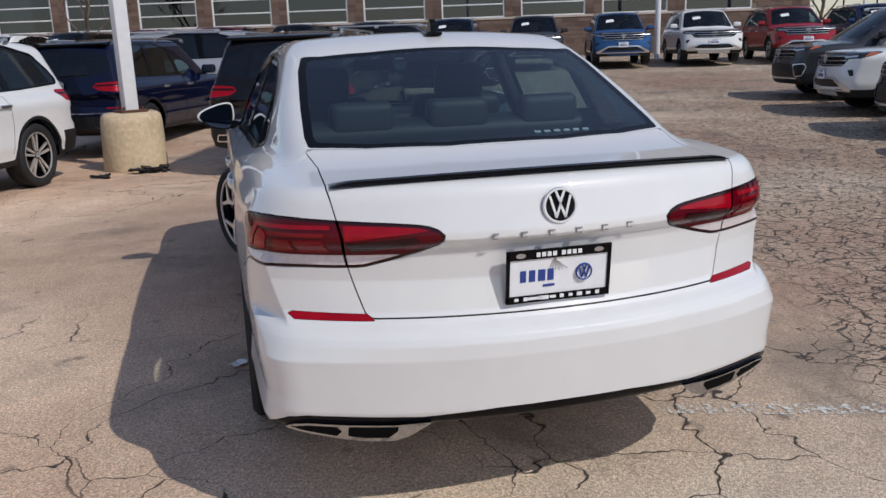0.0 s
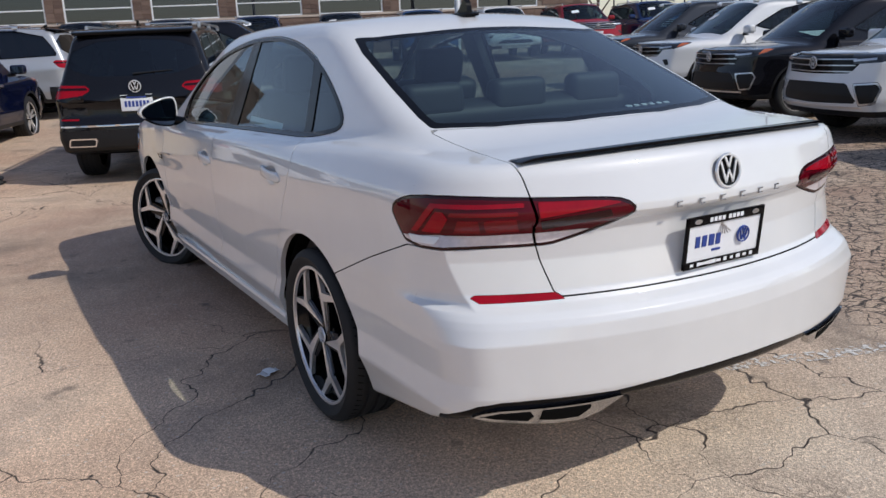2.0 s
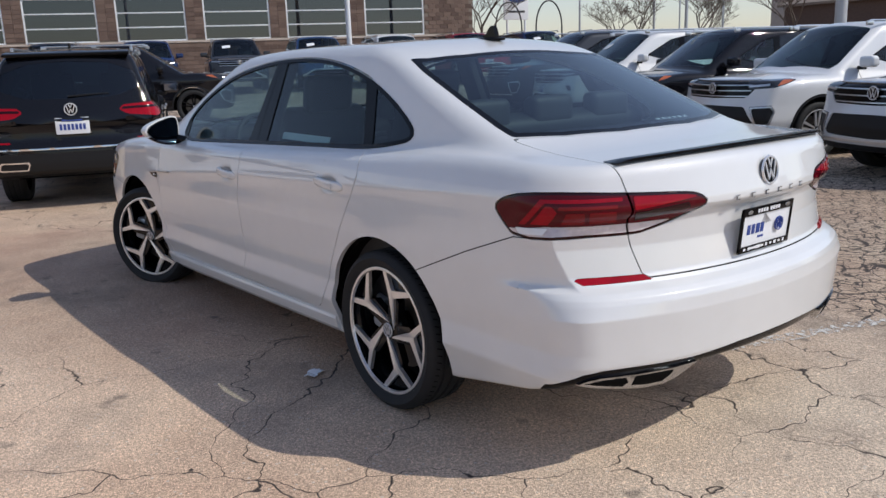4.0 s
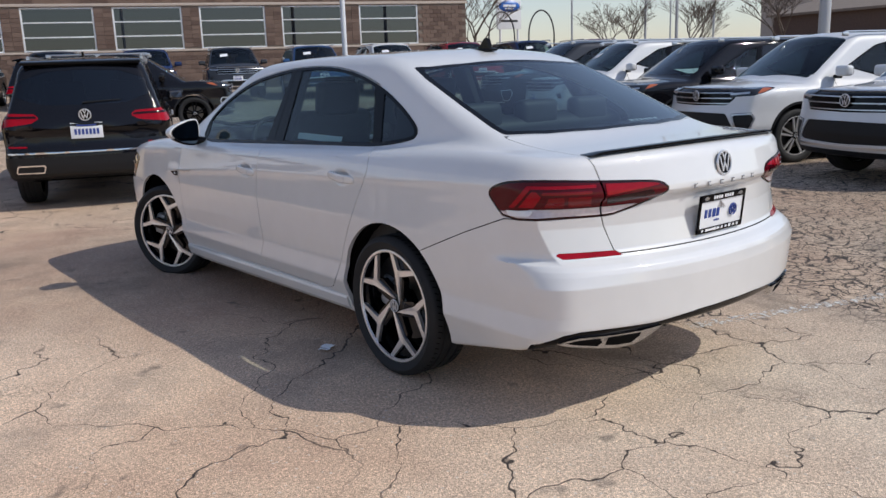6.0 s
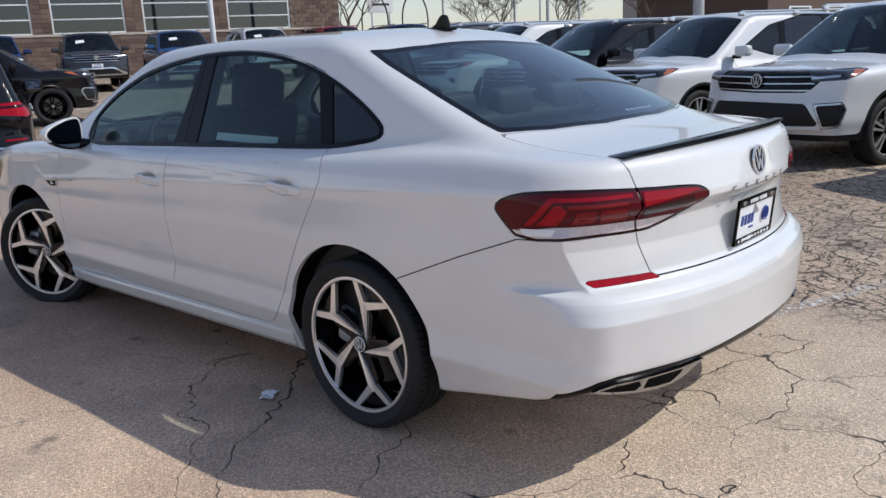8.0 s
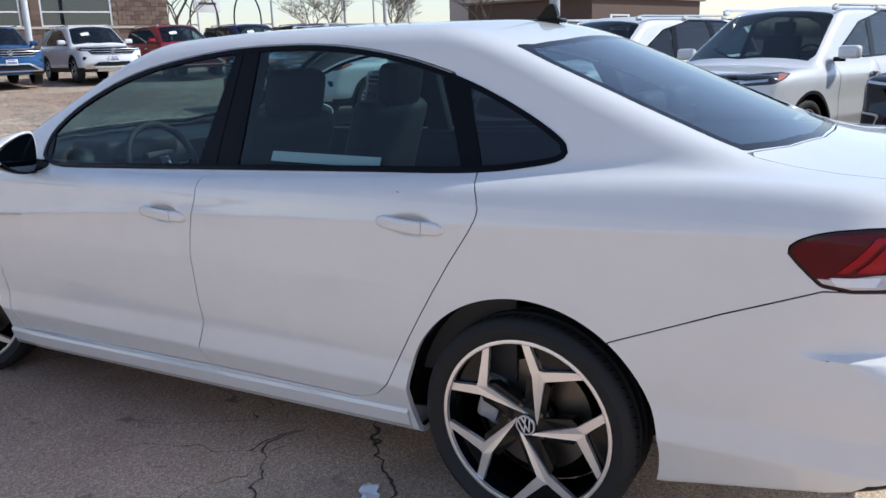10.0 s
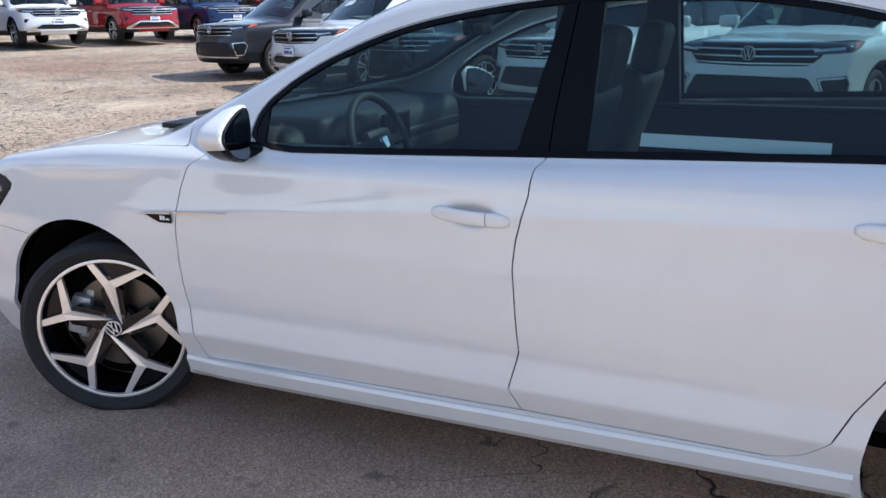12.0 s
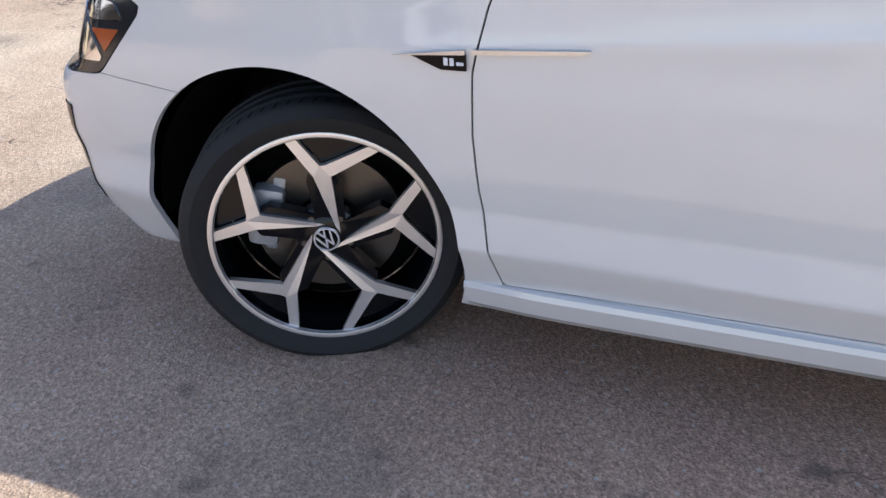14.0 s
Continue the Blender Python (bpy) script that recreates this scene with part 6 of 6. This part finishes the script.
def build_wall():
    west = W_LEFT + W_STEP * WINDOWS[0] - 1.0
    mid = (west + END_U) / 2
    low = tagged(on_wall(part("wall_north", merge(
        box(END_U - west, 0.40, SILL_Z - BASE + 0.6, (mid, 0.2, (SILL_Z + BASE - 0.6) / 2)),
        box(END_U - west, 0.40, 4.4, (mid, 0.2, HEAD_Z + 2.2)),
        *[box(W_STEP - W_WIDE, 0.40, HEAD_Z - SILL_Z, (W_LEFT + W_STEP * k - (W_STEP - W_WIDE) / 2, 0.2, (SILL_Z + HEAD_Z) / 2)) for k in WINDOWS],
        box(END_U - W_LEFT - W_WIDE, 0.40, HEAD_Z - SILL_Z, ((END_U + W_LEFT + W_WIDE) / 2, 0.2, (SILL_Z + HEAD_Z) / 2))), MORTAR, smooth=0)),
        "brown brick wall with a row of wide windows", "wall", kind="structure")
    side = on_wall(part("wall_east", box(0.4, 14, 8.2, (END_U - 0.2, 7.4, 4.9)), MORTAR, smooth=0))
    tagged(side, "brown brick end wall of the building", "wall", kind="structure")
    roof = on_wall(part("roof", box(END_U - west, 14.5, 0.3, (mid, 7.2, 9.1)), MORTAR, smooth=0))
    tagged(roof, "flat roof of the brick building", "roof", kind="structure")
    # an added sheet behind the panes, its dark colour standing in for indoor shade
    back = on_wall(part("wall_back", box(END_U - west, 0.3, 8.2, (mid, 5.0, 4.9)), ROOM_SHADE, smooth=0))
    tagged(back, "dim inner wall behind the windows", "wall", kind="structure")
    band = on_wall(part("trim", box(END_U - west + 0.1, 0.10, 0.12, (mid, -0.02, HEAD_Z + 0.10), 0.01), STONE))
    tagged(band, "pale stone band above the windows", "trim", kind="structure")
    band = on_wall(part("trim", box(END_U - west, 0.08, 0.09, (mid, -0.02, SILL_Z - 0.045), 0.01), STONE))
    tagged(band, "pale stone sill band under the windows", "trim", kind="structure")
    for k in WINDOWS:
        u = W_LEFT + W_STEP * k + W_WIDE / 2
        h = HEAD_Z - SILL_Z
        w = tagged(empty("window_%d" % (k + 10)), "wide dark window with white bars", "window", kind="structure")
        on_wall(w, u, SILL_Z)
        for x in (-W_WIDE / 2 + 0.035, W_WIDE / 2 - 0.035):
            part("window_frame", box(0.07, 0.10, h, (x, 0.06, h / 2), 0.008), FRAME_WHITE, w)
        for z in (0.035, h - 0.03):
            part("window_frame", box(W_WIDE - 0.14, 0.10, 0.06, (0, 0.06, z), 0.008), FRAME_WHITE, w)
        for z in (0.62, 1.25):
            part("glazing_bar", box(W_WIDE - 0.14, 0.09, 0.055, (0, 0.06, z), 0.008), FRAME_WHITE, w)
        for z0, z1 in ((0.065, 0.592), (0.648, 1.222), (1.278, h - 0.06)):
            part("pane", box(W_WIDE - 0.14, 0.02, z1 - z0, (0, 0.09, (z0 + z1) / 2)), WINDOW_GLASS, w, smooth=0)
    return low


def build_bricks(wall):
    """Courses of large bricks: those of the end pier one by one, the rest joined."""
    bw, bh, gap = 0.385, 0.195, 0.012
    me = finish(box(bw - gap, 0.03, bh - gap, (0, 0, 0), 0.004, None, 1), "brick", BRICK, 0)
    lo = W_LEFT + W_WIDE + 0.02
    rows = int((5.8 - BASE) / bh)

    def open_at(u, z):
        if not SILL_Z - 0.15 < z < HEAD_Z + 0.22:
            return False
        if SILL_Z - 0.12 < z < SILL_Z + 0.02 or HEAD_Z < z < HEAD_Z + 0.2:
            return True
        k = math.floor((u - W_LEFT) / W_STEP)
        return k in WINDOWS and -0.14 < u - W_LEFT - k * W_STEP < W_WIDE + 0.14

    verts, faces = [], []
    src = [tuple(v.co) for v in me.vertices]
    sf = [tuple(p.vertices) for p in me.polygons]
    count = 0
    for r in range(rows):
        z = BASE + (r + 0.5) * bh
        pier = SILL_Z < z < HEAD_Z
        spots, u = [], END_U - bw / 2 - (bw / 2 if r % 2 else 0)
        while u > -27:
            if not pier or u > lo + bw * 0.4:
                spots.append(u)
            u -= bw
        if pier:
            spots += [W_LEFT + W_STEP * k - (W_STEP - W_WIDE) / 2 + d * bw / 2 for k in WINDOWS for d in (-1, 1)]
        for u in spots:
            if pier or not open_at(u, z):
                if u > lo and count < 290 and z < 5.6:
                    ob = new("brick", me)
                    ob.parent = wall
                    ob.location = (u, -0.012, z)
                    count += 1
                else:
                    base = len(verts)
                    verts += [(x + u, y - 0.012, zz + z) for x, y, zz in src]
                    faces += [tuple(base + i for i in f) for f in sf]
    mesh = bpy.data.meshes.new("brickwork")
    mesh.from_pydata(verts, [], faces)
    mesh.materials.append(BRICK)
    ob = new("brickwork", mesh)
    ob.parent = wall
    tagged(ob, kind="stuff")


# ---- posts, sign, trees and the far side ----


def bare_tree(u, v, height, seed, spread=0.72):
    """A leafless tree: a tapered trunk, limbs and many fine twigs."""
    rnd = random.Random(seed)
    pieces = {"trunk": [], "limb": [], "twig_cluster": []}

    def grow(a, way, length, r, depth):
        b = a + way * length
        mid = (a + b) / 2 + Vector((rnd.uniform(-1, 1), rnd.uniform(-1, 1), 0)) * length * 0.06
        kind = "trunk" if depth == 0 else "limb" if depth < 3 else "twig_cluster"
        seg = 7 if depth < 2 else 4 if depth < 4 else 3
        pieces[kind].append((a, mid, r, r * 0.86, seg))
        pieces[kind].append((mid, b, r * 0.86, r * 0.72, seg))
        if depth >= 5:
            return
        for i in range(5 if depth == 0 else 4 if depth == 2 else 3):
            ang = rnd.uniform(0, 2 * math.pi)
            side = Vector((math.cos(ang), math.sin(ang), 0))
            nw = (way * rnd.uniform(0.55, 0.95) + side * rnd.uniform(0.4, 0.9) * spread * 1.4 + Vector((0, 0, 0.18))).normalized()
            start = a + (b - a) * (1.0 if i == 0 else rnd.uniform(0.55, 0.98))
            grow(start, nw, length * rnd.uniform(0.58, 0.8), r * (0.66 if i == 0 else 0.5), depth + 1)

    grow(Vector((0, 0, -0.1)), Vector((0, 0, 1)), height * 0.32, height * 0.0125, 0)
    tree = empty("bare_tree")
    for kind, segs in pieces.items():
        verts, faces = [], []
        for a, b, r1, r2, n in segs:
            d = (b - a).normalized()
            s = d.orthogonal().normalized()
            t = d.cross(s)
            base = len(verts)
            for p, r in ((a, r1), (b, r2)):
                for i in range(n):
                    w = 2 * math.pi * i / n
                    verts.append(tuple(p + (s * math.cos(w) + t * math.sin(w)) * max(r, 0.009)))
            for i in range(n):
                faces.append((base + i, base + (i + 1) % n, base + n + (i + 1) % n, base + n + i))
        me = bpy.data.meshes.new(kind)
        me.from_pydata(verts, [], faces)
        me.materials.append(BARK)
        ob = new(kind, me)
        ob.parent = tree
        if kind == "twig_cluster":
            tagged(ob, kind="stuff")
    tree.matrix_world = lot_pose(u, v, rnd.uniform(0, 360))
    return tagged(tree, "leafless tree with grey-brown branches at the lot edge", "tree")


BARK = plain("grey bark", (0.11, 0.085, 0.07), 0.9, vary=0.3)
GREY_STEEL = plain("galvanised steel", (0.42, 0.43, 0.45), 0.45, 0.4)
DARK_STEEL = plain("dark steel", (0.03, 0.03, 0.035), 0.5, 0.3)
SIGN_BLUE = plain("blue sign face", (0.012, 0.11, 0.42), 0.35)


def post(u, v, height, r, label, mat=WHITE_STEEL, r2=None, arm=False):
    p = empty("street_lamp" if arm else "lamp_post")
    part("pole", rod((0, 0, 0), (0, 0, height), r, r2 if r2 else r * 0.8, 16), mat, p)
    part("foot_plate", box(r * 4, r * 4, 0.03, (0, 0, 0.015), 0.005), mat, p)
    if arm:
        part("arm", rod((0, 0, height - 0.1), (0.9, 0, height + 0.1), r * 0.5, r * 0.4, 8), mat, p)
        part("lamp_head", box(0.6, 0.3, 0.12, (1.15, 0, height + 0.08), 0.03), mat, p)
    p.matrix_world = lot_pose(u, v)
    return tagged(p, label, "lamp post")


def near_post():
    """The white lamp post on its round concrete footing, with broken asphalt beside it."""
    p = empty("lamp_post")
    prof = [(0.0, 0.40), (0.03, 0.405), (0.62, 0.385), (0.70, 0.37), (0.735, 0.33), (0.74, 0.001)]
    ft = part("footing", lathe(prof, 48, "Z"), CONCRETE, p, "weathered round concrete footing")
    for v in ft.data.vertices:
        d = noise.noise(v.co * 4.0) * 0.02
        v.co.x *= 1 + d
        v.co.y *= 1 + d
    part("base_plate", box(0.34, 0.34, 0.03, (0, 0, 0.755), 0.006), RUST, p, "rusty base plate")
    for x in (-0.12, 0.12):
        for y in (-0.12, 0.12):
            part("anchor_bolt", rod((x, y, 0.74), (x, y, 0.815), 0.014, None, 6), RUST, p, smooth=0)
    part("pole", box(0.17, 0.17, 8.0, (0, 0, 4.76), 0.012), WHITE_STEEL, p, "white square steel pole")
    p.matrix_world = pose(-2.02, 8.27, 0, 0, 0, 25)
    tagged(p, "white square lamp post on a round concrete footing", "lamp post")
    rnd = random.Random(5)
    for i in range(16):
        bm = box(rnd.uniform(0.06, 0.2), rnd.uniform(0.05, 0.14), rnd.uniform(0.02, 0.05), (0, 0, 0), 0.008, None, 1)
        for v in bm.verts:
            v.co += Vector((rnd.uniform(-1, 1), rnd.uniform(-1, 1), rnd.uniform(-1, 1))) * 0.008
        c = part("asphalt_chunk", bm, MATT_BLACK, smooth=0)
        far = rnd.random() < 0.2
        c.matrix_world = pose(-1.88 + rnd.uniform(-0.22, 0.24) - (0.5 if far else 0), 7.78 + rnd.uniform(-0.12, 0.10) - (0.25 if far else 0), 0.02 + (0.03 if i % 3 == 0 and not far else 0), rnd.uniform(-12, 12), rnd.uniform(-12, 12), rnd.uniform(0, 360))
        tagged(c, "broken black asphalt chunk lying beside the footing", "rubble", "rubble by the footing")


def dealer_sign():
    s = empty("sign")
    part("panel", box(1.9, 0.18, 2.2, (0, 0, 4.3), 0.03), WHITE_STEEL, s, "white sign panel")
    bm = lathe([(0.0, 0.001), (0.02, 0.5), (0.0, 0.52)], 40)
    o = part("oval", bm, SIGN_BLUE, s, "blue oval")
    o.matrix_local = Matrix.Translation((0, -0.10, 4.75)) @ Matrix.Rotation(-math.pi / 2, 4, "Z") @ Matrix.Diagonal((1, 1.6, 0.75, 1))
    part("oval_bar", box(1.0, 0.02, 0.16, (0, -0.13, 4.78), 0.01), PAPER, s)
    part("oval_bar", box(0.7, 0.02, 0.08, (0, -0.13, 4.58), 0.01), PAPER, s)
    part("script_bar", box(1.3, 0.02, 0.14, (0, -0.10, 3.75), 0.01), DARK_STEEL, s)
    for x in (-0.7, 0.7):
        part("leg", rod((x, 0, 0), (x, 0, 3.2), 0.08), WHITE_STEEL, s)
    s.matrix_world = lot_pose(21.4, 51.6, 6)
    tagged(s, "white dealer sign with a blue oval on two legs", "sign")


def arch_lamp(u, v):
    """A pair of curved lamp stems."""
    s = empty("arched_stand")
    prev = None
    bms = []
    for i in range(19):
        w = math.pi * i / 18
        p = Vector((0.85 * math.cos(w), 0, 2.3 + 1.45 * math.sin(w)))
        if prev is not None:
            bms.append(rod(prev, p, 0.045, None, 8))
        prev = p
    part("hoop", merge(*bms, rod((0.85, 0, 0), (0.85, 0, 2.3), 0.045, None, 8), rod((-0.85, 0, 0), (-0.85, 0, 2.3), 0.045, None, 8)), DARK_STEEL, s)
    s.matrix_world = lot_pose(u, v, 5)
    tagged(s, "dark steel hoop standing at the lot edge", "hoop", "hoops at the lot edge")


def far_house(u, v, wide, deep, eave, ridge, mat, label, turn=0):
    h = empty("house")
    part("wall", box(wide, deep, eave, (0, 0, eave / 2)), mat, h, smooth=0)
    if ridge > eave:
        part("roof", slab([(-wide / 2 - 0.4, eave), (0, ridge), (wide / 2 + 0.4, eave), (wide / 2 + 0.4, eave - 0.15), (-wide / 2 - 0.4, eave - 0.15)], deep + 0.6, Matrix.Translation((0, -deep / 2 - 0.3, 0))), MORTAR, h, smooth=0)
    else:
        part("roof", box(wide + 0.3, deep + 0.3, 0.25, (0, 0, eave + 0.12)), STONE, h, smooth=0)
    for i in range(3):
        w = part("window", box(wide * 0.16, 0.06, eave * 0.3, (wide * (i - 1) * 0.28, -deep / 2 - 0.02, eave * 0.5)), FRAME_WHITE, h, smooth=0)
        part("pane", box(wide * 0.13, 0.04, eave * 0.25, (wide * (i - 1) * 0.28, -deep / 2 - 0.04, eave * 0.5)), DARK_GLASS, w, smooth=0)
    h.matrix_world = lot_pose(u, v, turn)
    tagged(h, label, "building")


def hedge_row():
    """The grey winter brush that closes the view."""
    rnd = random.Random(9)
    verts, faces = [], []
    for i in range(5200):
        u = rnd.uniform(14, 150)
        v = 92 + rnd.uniform(-5, 5) - (u - 14) * 0.25
        top = 2.4 + 1.6 * noise.noise(Vector((u * 0.12, 3, 0))) + rnd.uniform(-0.6, 0.8)
        b = lot(u, v, -0.2)
        t = b + Vector((rnd.uniform(-0.8, 0.8), rnd.uniform(-0.8, 0.8), top))
        side = Vector((rnd.uniform(-1, 1), rnd.uniform(-1, 1), 0)).normalized() * 0.06
        k = len(verts)
        verts += [tuple(b - side), tuple(b + side), tuple(t)]
        faces.append((k, k + 1, k + 2))
    me = bpy.data.meshes.new("brush")
    me.from_pydata(verts, [], faces)
    me.materials.append(BARK)
    tagged(new("far_brush", me), "grey leafless brush along the far edge", "brush", kind="stuff")


near_post()
post(5.2, 30.0, 9.0, 0.11, "pale round lamp post between the parked cars")
post(14.6, 14.0, 9.0, 0.15, "thick pale grey lamp post behind the parked row", GREY_STEEL)
for u, v, h, r in ((29.9, 58.7, 10, 0.09), (37.6, 60.1, 11, 0.11), (31.2, 46.5, 9, 0.06), (26.0, 37.9, 9, 0.10), (45.2, 61.1, 10, 0.10)):
    post(u, v, h, r, "thin grey lamp post far across the lot", GREY_STEEL, None, True)
dealer_sign()
arch_lamp(17.2, 42.6)
arch_lamp(19.3, 41.6)
for u, v, h, sd in ((14.4, 39.5, 7.5, 1), (30.0, 53.0, 6.5, 2), (33.5, 47.5, 7.0, 3), (28.0, 31.5, 6.5, 4), (36.0, 60.0, 7.5, 6), (-18.7, 31.5, 7.0, 7), (47, 66, 8, 8)):
    bare_tree(u, v, h, sd)
far_house(46.0, 40.0, 16, 10, 3.4, 5.2, BRICK, "low brown brick building with a gable roof", 10)
far_house(55.6, 60.0, 6, 8, 8.0, 8.0, STONE, "tall beige building far across the road")
hedge_row()
north = build_wall()
build_bricks(north)
